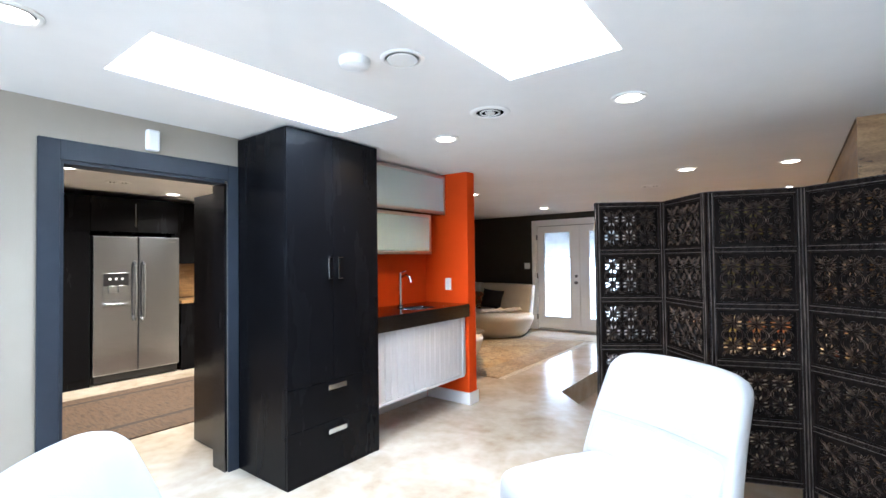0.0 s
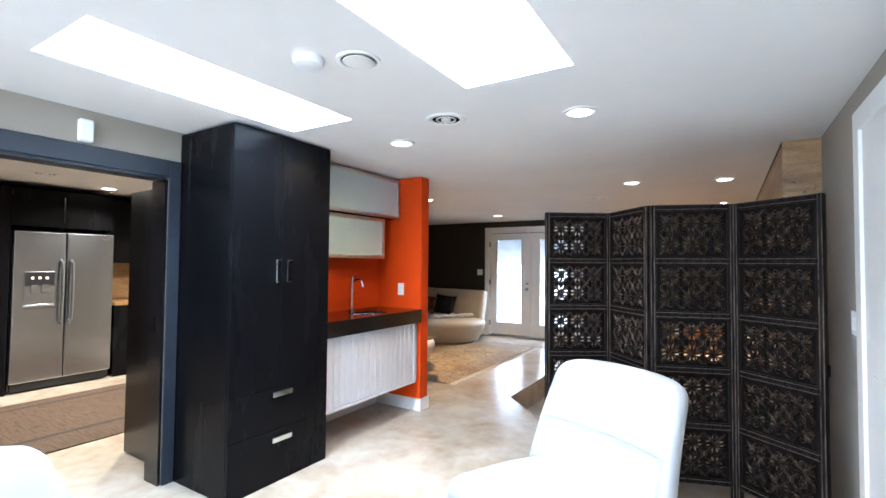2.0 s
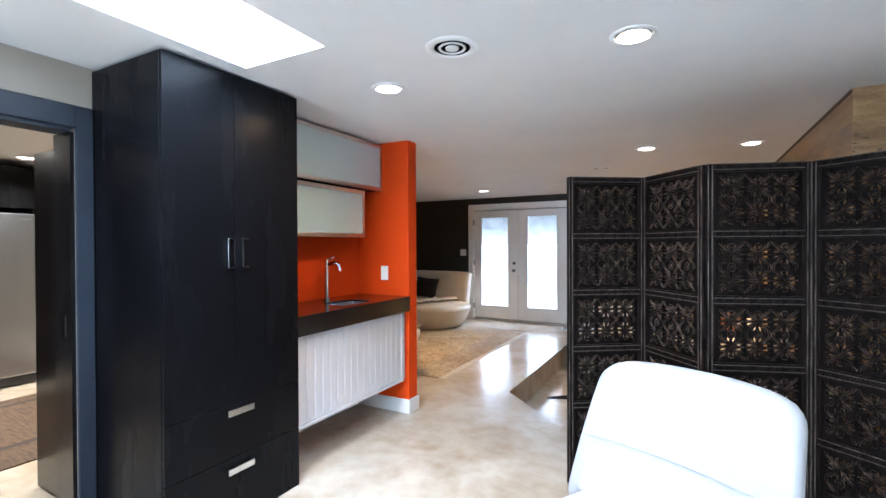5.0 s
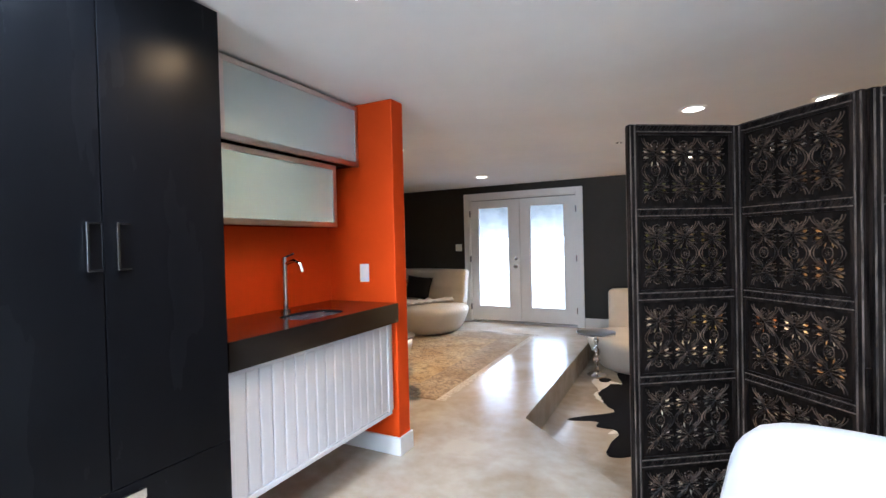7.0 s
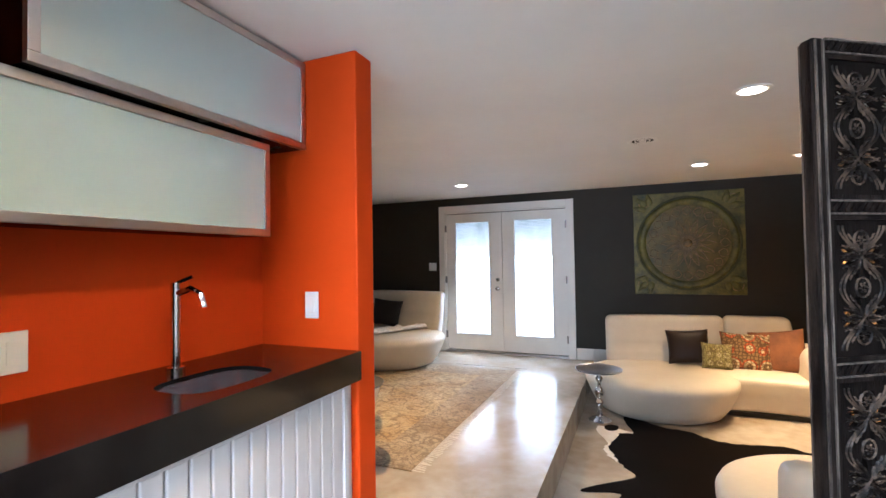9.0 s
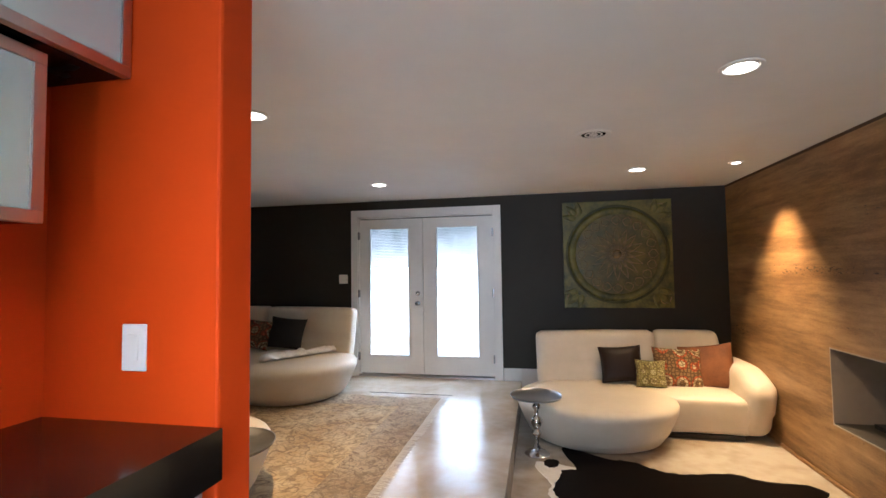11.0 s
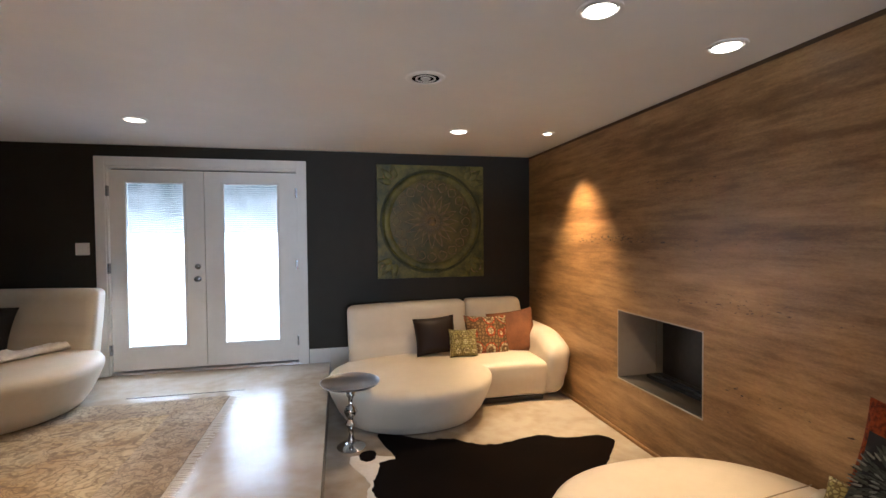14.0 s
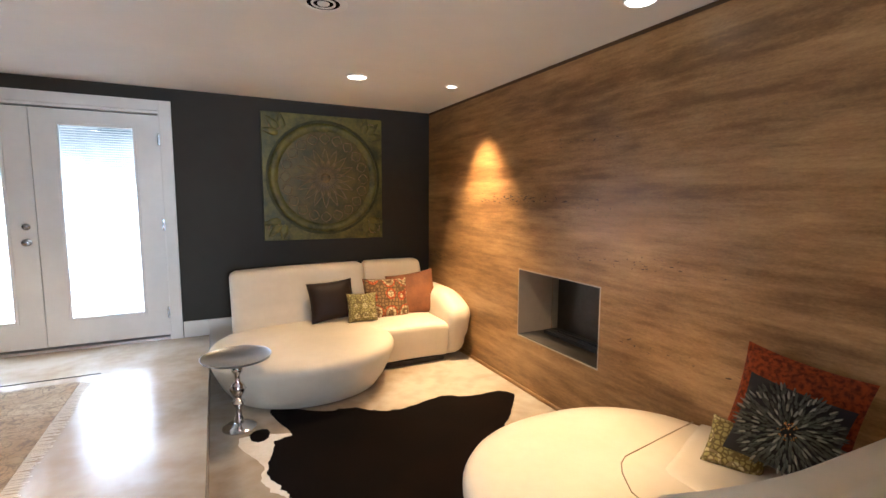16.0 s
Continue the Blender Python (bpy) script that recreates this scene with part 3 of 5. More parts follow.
# ---- wet bar ----
def bar():
    c = thing("bar_counter", "thick black stone bar counter with an inset sink", "counter", pose(BX + 0.015, 4.16, 0))
    D, W = -3.36 - BX - 0.015, OY0 - 4.16 - 0.002
    cx, cy, rx, ry = 0.335, 0.675, 0.125, 0.175
    corners = [math.atan2(y - cy, x - cx) for x, y in ((0, 0), (D, 0), (D, W), (0, W))]
    angles = sorted([2 * math.pi * k / 48 - math.pi for k in range(48)] + corners)
    bm = bmesh.new()
    rows = [[], [], [], []]
    for a in angles:
        ca, sa = math.cos(a), math.sin(a)
        k = (abs(ca / rx) ** 3 + abs(sa / ry) ** 3) ** (-1 / 3)
        e = min(((D - cx) if ca > 0 else cx) / max(abs(ca), 1e-6), ((W - cy) if sa > 0 else cy) / max(abs(sa), 1e-6))
        for row, (d, z) in zip(rows, ((k, 0.845), (k, 0.965), (e, 0.965), (e, 0.845))):
            row.append(bm.verts.new((cx + d * ca, cy + d * sa, z)))
    m = len(angles)
    for r0, r1 in zip(rows, rows[1:] + rows[:1]):
        for i in range(m):
            bm.faces.new((r0[i], r0[(i + 1) % m], r1[(i + 1) % m], r1[i]))
    part("worktop", bm, M_COUNTER, c)
    part("sink_bowl", lathe([(1.0, 0.950), (0.98, 0.90), (0.93, 0.84), (0.80, 0.815), (0.2, 0.808), (0.02, 0.806)], 48, cx, cy, rx * 0.995, ry * 0.995, 3.0, False), M_BASIN, c, "brushed steel sink bowl", 60)
    bm = bmesh.new()
    fx, fy = 0.13, 0.684
    cyl(bm, fx, fy, 0.966, 0.985, 0.028)
    cyl(bm, fx, fy, 0.985, 1.275, 0.0155)
    tube(bm, [(fx, fy, 1.235), (fx + 0.06, fy + 0.01, 1.255), (fx + 0.10, fy + 0.017, 1.235), (fx + 0.112, fy + 0.02, 1.19)], 0.011)
    f = tagged(part("faucet", bm, M_CHROME, None, "", 40), "slim chrome bar faucet on the black counter", "faucet")
    f.matrix_world = pose(BX + 0.015, 4.16, 0)
    part("lever", tube(bmesh.new(), [(fx, fy, 1.272), (fx + 0.045, fy + 0.03, 1.295)], 0.006), M_CHROME, f, "", 40)
    # white beadboard panel that hangs under the worktop
    p = thing("bar_cabinet", "white beadboard cabinet hung below the bar counter", "cabinet", pose(-3.40, 4.165, 0))
    part("carcass", cuboid(-0.48, -0.012, 0, OY0 - 4.17, 0.29, 0.844), M_BEADBOARD, p)
    n = 16
    L = OY0 - 4.165 - 0.055
    for a in ((0, 0.03), (L - 0.03, L)):
        part("stile", cuboid(-0.012, 0.012, a[0], a[1], 0.28, 0.844, bevel=0.003), M_BEADBOARD, p)
    for a in ((0.28, 0.305), (0.822, 0.844)):
        part("rail", cuboid(-0.012, 0.0105, 0.03, L - 0.03, a[0], a[1], bevel=0.003), M_BEADBOARD, p)
    step = (L - 0.06) / n
    me = mesh("board", cuboid(-0.012, 0.004, 0.0025, step - 0.0025, 0.305, 0.822, bevel=0.006), M_BEADBOARD)
    for i in range(n):
        b = part("board", me, None, p)
        b.location.y = 0.03 + i * step


bar()


def wall_cabinet(y0, y1, z0, z1, x1, label, pane=M_FROST):
    c = thing("wall_cabinet", label, "cabinet", pose(BX + 0.014, y0, z0), "bar wall cabinets")
    D, W, Hh = x1 - BX - 0.014, y1 - y0, z1 - z0
    bm = bmesh.new()
    k = 0.016
    for a in ((0, D - 0.026, 0.002, k, 0.002, Hh - 0.002), (0, D - 0.026, W - k, W - 0.002, 0.002, Hh - 0.002), (0, D - 0.026, k, W - k, 0.002, k), (0, D - 0.026, k, W - k, Hh - k, Hh - 0.002), (0, 0.006, k, W - k, k, Hh - k)):
        box(bm, *a)
    part("carcass", bm, M_BLACKWOOD, c)
    bm = bmesh.new()
    for a in ((0.0065, 0.012, k + 0.003, W - k - 0.003, k + 0.003, Hh - k - 0.003), (0.0125, D - 0.03, k + 0.0005, k + 0.003, k + 0.003, Hh - k - 0.003), (0.0125, D - 0.03, W - k - 0.003, W - k - 0.0005, k + 0.003, Hh - k - 0.003), (0.0125, D - 0.03, k + 0.003, W - k - 0.003, k + 0.0005, k + 0.003), (0.0125, D - 0.03, k + 0.003, W - k - 0.003, Hh - k - 0.003, Hh - k - 0.0005)):
        box(bm, *a)
    part("interior", bm, M_LINER, c, "pale cabinet interior")
    part("shelf", cuboid(0.0125, D - 0.032, k + 0.004, W - k - 0.004, Hh * 0.52 - 0.008, Hh * 0.52 + 0.008), M_LINER, c)
    f = 0.028
    part("pane", cuboid(D - 0.018, D - 0.006, f, W - f, f, Hh - f), pane, c, "frosted white glass pane").visible_shadow = False
    bm = bmesh.new()
    box(bm, D - 0.024, D, 0, W, 0, f, bevel=0.002)
    box(bm, D - 0.024, D, 0, W, Hh - f, Hh, bevel=0.002)
    box(bm, D - 0.024, D, 0, f, f, Hh - f, bevel=0.002)
    box(bm, D - 0.024, D, W - f, W, f, Hh - f, bevel=0.002)
    part("door_frame", bm, M_ALU, c, "pinkish satin aluminium frame")


wall_cabinet(4.36, 5.376, 1.838, 2.225, -3.635, "frosted glass wall cabinet with an aluminium frame")
wall_cabinet(4.18, 5.205, 1.447, 1.828, -3.68, "shorter frosted glass wall cabinet over the bar", M_GLAZE)


def switch(m, rocker=1, label="white light switch plate on the wall", w=0.072, h=0.117):
    s = thing("light_switch", label, "switch", m)
    part("plate", cuboid(-w / 2, w / 2, -0.006, 0, -h / 2, h / 2, bevel=0.003), M_PLATE, s)
    for i in range(rocker):
        x = (i - (rocker - 1) / 2) * 0.046
        part("rocker", cuboid(x - 0.016, x + 0.016, -0.010, -0.006, -0.033, 0.033, bevel=0.002), M_PLATE, s)


switch(pose(-3.612, OY0, 1.15))
switch(pose(BX + 0.013, 4.45, 1.10, 0, 0, 90))
switch(pose(-5.116, FY, 1.241), 2, w=0.12)
switch(pose(EX, 4.68, 1.13, 0, 0, -90), 2, w=0.12)


# ---- baseboards and casings ----
def base(name, *a):
    return setting(name, cuboid(*a, bevel=0.004), M_WHITE, "white painted baseboard", "baseboard")


base("baseboard_bar", BX + 0.012, BX + 0.026, 4.16, OY0 - 0.015, 0, 0.115)
base("baseboard_partition_1", BX + 0.026, OX + 0.014, OY0 - 0.014, OY0, 0, 0.115)
base("baseboard_partition_2", OX, OX + 0.014, OY0, OY1 + 0.014, 0, 0.115)
base("baseboard_north_1", -3.05, STEPX, FY - 0.015, FY, 0, 0.15)
base("baseboard_north_2", STEPX, SX, FY - 0.015, FY, SUNK, 0.15)
base("baseboard_north_3", KX, -5.0, FY - 0.015, FY, 0, 0.15)

bm = bmesh.new()
box(bm, WX, WX + 0.02, DY0 - 0.09, DY0, 0, DZ + 0.105, bevel=0.003)
box(bm, WX, WX + 0.02, DY1, 3.360, 0, DZ + 0.105, bevel=0.003)
box(bm, WX, WX + 0.02, DY0, DY1, DZ, DZ + 0.105, bevel=0.003)
box(bm, WX - 0.125, WX + 0.004, DY0, DY0 + 0.018, 0, DZ)
box(bm, WX - 0.125, WX + 0.004, DY0 + 0.018, DY1 - 0.018, DZ - 0.018, DZ)
setting("trim_kitchen_door", bm, M_NAVY, "dark blue-grey painted door casing", "trim")
setting("trim_kitchen_jamb", cuboid(WX - 0.16, WX - 0.002, DY1 - 0.018, DY1, 0, DZ - 0.018), M_DOORWOOD, "dark wooden door jamb", "trim")
d = tagged(thing("door_1", "open dark wooden kitchen door swung into the kitchen", "door", pose(-4.075, 3.43, 0, 0, 0, 178)), kind="structure")
part("leaf", cuboid(0, 0.575, 0.0, 0.04, 0.008, DZ - 0.03, bevel=0.003), M_DOORWOOD, d)
part("latch", cuboid(0.575, 0.578, 0.010, 0.030, 0.93, 1.03, bevel=0.001), M_CHROME, d, "small steel latch plate")
for z in (0.25, 0.95, 1.7):
    part("hinge", cuboid(-0.012, 0.0, 0.028, 0.052, z - 0.045, z + 0.045, bevel=0.003), M_STEEL, d)
tagged(part("strike_plate", cuboid(WX - 0.10, WX - 0.06, DY1 - 0.0205, DY1 - 0.018, 0.95, 1.05), M_CHROME), "small steel strike plate on the door jamb", "strike plate", kind="structure")


# ---- french doors ----
def french():
    t = thing("door_french", "pair of white french doors with full glass panes and blinds", "door", pose(0, FY, 0), kind="structure")
    bm = bmesh.new()
    for a in ((-5.0, -4.912, 0, 2.13), (-3.15, -3.055, 0, 2.13), (-4.912, -3.15, 2.04, 2.13)):
        box(bm, a[0], a[1], -0.022, 0.0, a[2], a[3], bevel=0.004)
    for a in ((-4.92, -4.90, 0, 2.045), (-3.16, -3.142, 0, 2.045), (-4.90, -3.16, 2.02, 2.045)):
        box(bm, a[0], a[1], 0, 0.14, a[2], a[3])
    part("frame", bm, M_WHITE, t)
    part("threshold", cuboid(-4.9, -3.16, -0.01, 0.14, 0.001, 0.022), M_ALU, t)
    for x0, x1, gx0, gx1 in ((-4.897, -4.053, -4.752, -4.242), (-4.047, -3.163, -3.866, -3.354)):
        leaf = part("leaf", bmesh_leaf(x0, x1, gx0, gx1), M_WHITE, t)
        g = part("pane", cuboid(gx0, gx1, 0.044, 0.049, 0.27, 1.88), glass_mat(), leaf)
        g.visible_shadow = False
        bm = bmesh.new()
        for b in ((gx0 - 0.025, gx0, 0.245, 1.905), (gx1, gx1 + 0.025, 0.245, 1.905), (gx0, gx1, 0.245, 0.27), (gx0, gx1, 1.88, 1.905)):
            box(bm, b[0], b[1], 0.018, 0.032, b[2], b[3], bevel=0.004)
        part("glazing_bead", bm, M_WHITE, leaf)
        me = mesh("blind_slat", cuboid(gx0 + 0.006, gx1 - 0.006, -0.009, 0.009, -0.0006, 0.0006), M_PLATE)
        for i in range(80):
            s = part("blind_slat", me, None, leaf)
            s.location = (0, 0.066, 1.868 - i * 0.0202)
            s.rotation_euler.x = radians(24 + i * 0.5)
        for fx in (0.2, 0.8):
            part("blind_cord", cuboid(gx0 + fx * (gx1 - gx0) - 0.002, gx0 + fx * (gx1 - gx0) + 0.002, 0.0550, 0.0557, 0.28, 1.87), M_PLATE, leaf)
    # black strips added behind the leaves keep their gaps dark against the daylight
    part("astragal", cuboid(-4.066, -4.034, 0.0765, 0.084, 0.025, 2.018), M_BLACK, t)
    part("head_strip", cuboid(-4.895, -3.165, 0.0765, 0.084, 1.99, 2.0195), M_BLACK, t)
    part("weather_strip", cuboid(-4.895, -3.165, 0.0765, 0.084, 0.0225, 0.05), M_BLACK, t)
    for z in (1.05, 0.925):
        k = lathe([(0.03, 0), (0.03, 0.006), (0.012, 0.012), (0.012, 0.035), (0.026, 0.04), (0.029, 0.052), (0.022, 0.064), (0.008, 0.068)] if z < 1 else [(0.028, 0), (0.028, 0.012), (0.02, 0.02), (0.006, 0.022)], 20)
        kn = part("knob", k, M_STEEL, t, "brushed steel door knob", 40)
        kn.matrix_local = pose(-4.12, 0.033, z, 90)
    for x in (-4.905, -3.157):
        for z in (0.25, 1.05, 1.8):
            part("hinge", cuboid(x - 0.012, x + 0.012, -0.008, 0.03, z - 0.05, z + 0.05, bevel=0.003), M_STEEL, t)


def bmesh_leaf(x0, x1, gx0, gx1):
    bm = bmesh.new()
    for b in ((x0, gx0, 0.034, 2.008), (gx1, x1, 0.034, 2.008), (gx0, gx1, 0.034, 0.27), (gx0, gx1, 1.88, 2.008)):
        box(bm, b[0], b[1], 0.032, 0.076, b[2], b[3])
    bmesh.ops.remove_doubles(bm, verts=bm.verts[:], dist=0.0005)
    return bm


def glass_mat():
    m = bpy.data.materials.get("clear_glass")
    if m:
        return m
    m = bpy.data.materials.new("clear_glass")
    m.use_nodes = True
    b = m.node_tree.nodes["Principled BSDF"]
    b.inputs["Transmission Weight"].default_value, b.inputs["Roughness"].default_value, b.inputs["IOR"].default_value = 1.0, 0.0, 1.45
    return m


french()


# ---- ceiling fixtures ----
def can(x, y, target=None, power=22, degrees=95, r=0.075, color=WARM):
    c = thing("ceiling_light", "round recessed ceiling light with a white trim, lit", "ceiling light", pose(x, y, CEIL), "recessed lights")
    part("trim", lathe([(r + 0.018, 0), (r + 0.018, -0.004), (r + 0.008, -0.008), (r, -0.006), (r - 0.004, 0.0)], 32), M_WHITE, c, "", 40)
    part("lens", lathe([(r - 0.010, -0.0065), (r - 0.012, -0.009), (0.01, -0.0095)], 32), M_CAN if power else M_WHITE, c, "glowing lens" if power else "", 40)
    if power:
        spot(x, y, target or (x, y, 0), power, degrees, color)


can(-2.798, 4.28, power=82, degrees=160)
can(-1.55, 4.24, power=24, degrees=130)
can(-2.95, 2.05, power=14)
can(-1.687, 6.69, (-1.1, 7.4, 0), 70, 80)
can(-0.882, 6.89, (-1.42, 7.0, 0), 205, 50)
can(-1.70, 8.877, (-1.6, 8.75, 0), 118, 92)
can(-4.23, 8.948, power=62)
can(-4.205, 6.732, power=190)
can(-0.90, 8.81, (-0.61, 8.80, 0.0), 330, 72, r=0.045)
can(-6.98, 4.21, power=100, color=KITCHEN)
# two unseen kitchen lights, added to brighten the room beyond the doorway
can(-5.9, 2.9, power=430, degrees=165, color=KITCHEN)
can(-5.9, 4.4, power=430, degrees=165, color=KITCHEN)


def vent(x, y, label="round white ceiling air diffuser"):
    c = thing("ceiling_vent", label, "vent", pose(x, y, CEIL), "ceiling diffusers")
    part("rim", lathe([(0.118, 0), (0.117, -0.003), (0.105, -0.008), (0.085, -0.007), (0.080, -0.003), (0.080, 0.0)], 40, caps=False), M_WHITE, c, "", 40)
    # black disc paints the shade of the duct; the ceiling has no hole here
    part("painted_throat", lathe([(0.081, -0.0008), (0.02, -0.0012)], 32), M_MATT_BLACK, c)
    for r in (0.060,):
        part("ring", lathe([(r, -0.0014), (r - 0.001, -0.006), (r - 0.010, -0.006), (r - 0.011, -0.0014)], 32, caps=False), M_WHITE, c, "", 40)
    part("hub", lathe([(0.030, -0.0014), (0.028, -0.007), (0.01, -0.008)], 24), M_WHITE, c, "", 40)


vent(-2.258, 3.99)
vent(-2.228, 7.622)
vent(-5.266, 7.83)
vent(-6.49, 3.47)
s = thing("smoke_detector", "round white smoke detector on the ceiling", "smoke detector", pose(-2.333, 3.023, CEIL))
part("body", lathe([(0.065, 0), (0.065, -0.012), (0.058, -0.03), (0.04, -0.036), (0.01, -0.037)], 32), M_PLATE, s, "", 40)
can(-2.168, 3.142, power=0)
s = thing("wall_speaker", "small white sensor box above the doorway", "sensor", pose(WX, 2.83, 2.12))
part("body", cuboid(0, 0.045, -0.035, 0.035, -0.062, 0.062, bevel=0.012, seg=3), M_PLATE, s)


# ---- folding screen ----
SCREEN = [(-1.968, 4.868), (-1.580, 5.13), (-1.278, 4.79), (-0.835, 4.95), (-0.455, 4.66)]


def plate(w, h, d=0.006):
    """A board pierced by fans of petal-shaped holes: three fans wide, two high."""
    bm = bmesh.new()
    loops = [[(-w / 2, -h / 2), (w / 2, -h / 2), (w / 2, h / 2), (-w / 2, h / 2)]]
    iw, ih = w - 0.050, h - 0.044
    mw, mh = iw / 3, ih / 2
    leaf = ((0.11, 0.0), (0.19, 0.036), (0.27, 0.058), (0.34, 0.050), (0.45, 0.0), (0.34, -0.058), (0.27, -0.052), (0.19, -0.028))
    for i in range(3):
        for j in range(2):
            cx, cz = (i + 0.5) * mw - iw / 2, (j + 0.5) * mh - ih / 2
            for sx in (-1, 1):
                for sz in (-1, 1):
                    for g in (15, 41, 70):
                        c, t = math.cos(radians(g)), math.sin(radians(g))
                        loops.append([(cx + sx * mw * (u * c - v * t), cz + sz * mh * (u * t + v * c)) for u, v in leaf])
    edges = []
    rings = []
    for loop in loops:
        vs = [bm.verts.new((x, -d, z)) for x, z in loop]
        rings.append(vs)
        edges += [bm.edges.new((vs[q], vs[(q + 1) % len(vs)])) for q in range(len(vs))]
    bmesh.ops.triangle_fill(bm, use_beauty=True, use_dissolve=False, edges=edges)
    front = bm.faces[:]
    twin = {v: bm.verts.new((v.co.x, d, v.co.z)) for v in bm.verts[:]}
    for f in front:
        bm.faces.new([twin[v] for v in reversed(f.verts)])
    for vs in rings:
        for q in range(len(vs)):
            a, b = vs[q], vs[(q + 1) % len(vs)]
            bm.faces.new((a, b, twin[b], twin[a]))
    return bm


def fret(w, h):
    """Raised vines: ogee bars, rings and leaf ribs carved proud of the pierced board on both faces."""
    bm = bmesh.new()
    mw, mh = w / 3, h / 2

    def ribbon(pts, t, face):
        pts = [Vector((x, 0, z)) for x, z in pts]
        prev = None
        for i, p in enumerate(pts):
            tg = (pts[min(i + 1, len(pts) - 1)] - pts[max(i - 1, 0)]).normalized()
            s = Vector((-tg.z, 0, tg.x)) * t
            q = [bm.verts.new(p + s + Vector((0, face * 0.005, 0))), bm.verts.new(p + Vector((0, face * 0.0095, 0))), bm.verts.new(p - s + Vector((0, face * 0.005, 0)))]
            if prev:
                for k in range(2):
                    bm.faces.new((prev[k], prev[k + 1], q[k + 1], q[k]))
            prev = q

    for face in (-1, 1):
        for i in range(3):
            for j in range(2):
                cx, cz = (i + 0.5) * mw - w / 2, (j + 0.5) * mh - h / 2
                for sx in (-1, 1):
                    for sz in (-1, 1):
                        for g, bend in ((2, 0.05), (28, 0.05), (55, 0.03)):
                            c, t = math.cos(radians(g)), math.sin(radians(g))
                            pts = []
                            for u in (0.08, 0.16, 0.22, 0.28, 0.33, 0.38, 0.43, 0.47):
                                v = bend * math.sin(9 * u) + 0.012 * math.sin(60 * u)
                                pts.append((cx + sx * mw * (u * c - v * t), cz + sz * mh * (u * t + v * c)))
                            ribbon(pts, 0.0024, face)
                # double ogee bars rising from the fan to the next one
                for sx in (-1, 1):
                    for k in (0.40, 0.49):
                        for sz in (-1, 1):
                            ribbon([(cx + sx * mw * k * math.sin(math.pi * q / 14) ** 1.2, cz + sz * mh * 0.5 * q / 7) for q in range(8)], 0.0022, face)
            # ring and flower in the middle of each ogee
            for z in (-h / 2 + 0.03, 0.0, h / 2 - 0.03):
                cx = (i + 0.5) * mw - w / 2
                ribbon([(cx + 0.15 * mw * math.cos(k * math.pi / 7), z + 0.02 * math.sin(k * math.pi / 7)) for k in range(15)], 0.0024, face)
                for k in range(6):
                    a = k * math.pi / 3
                    ribbon([(cx + r * math.cos(a + b), z + r * math.sin(a + b)) for r, b in ((0.003, 0), (0.007, 0.3), (0.011, 0))], 0.0018, face)
    return bm


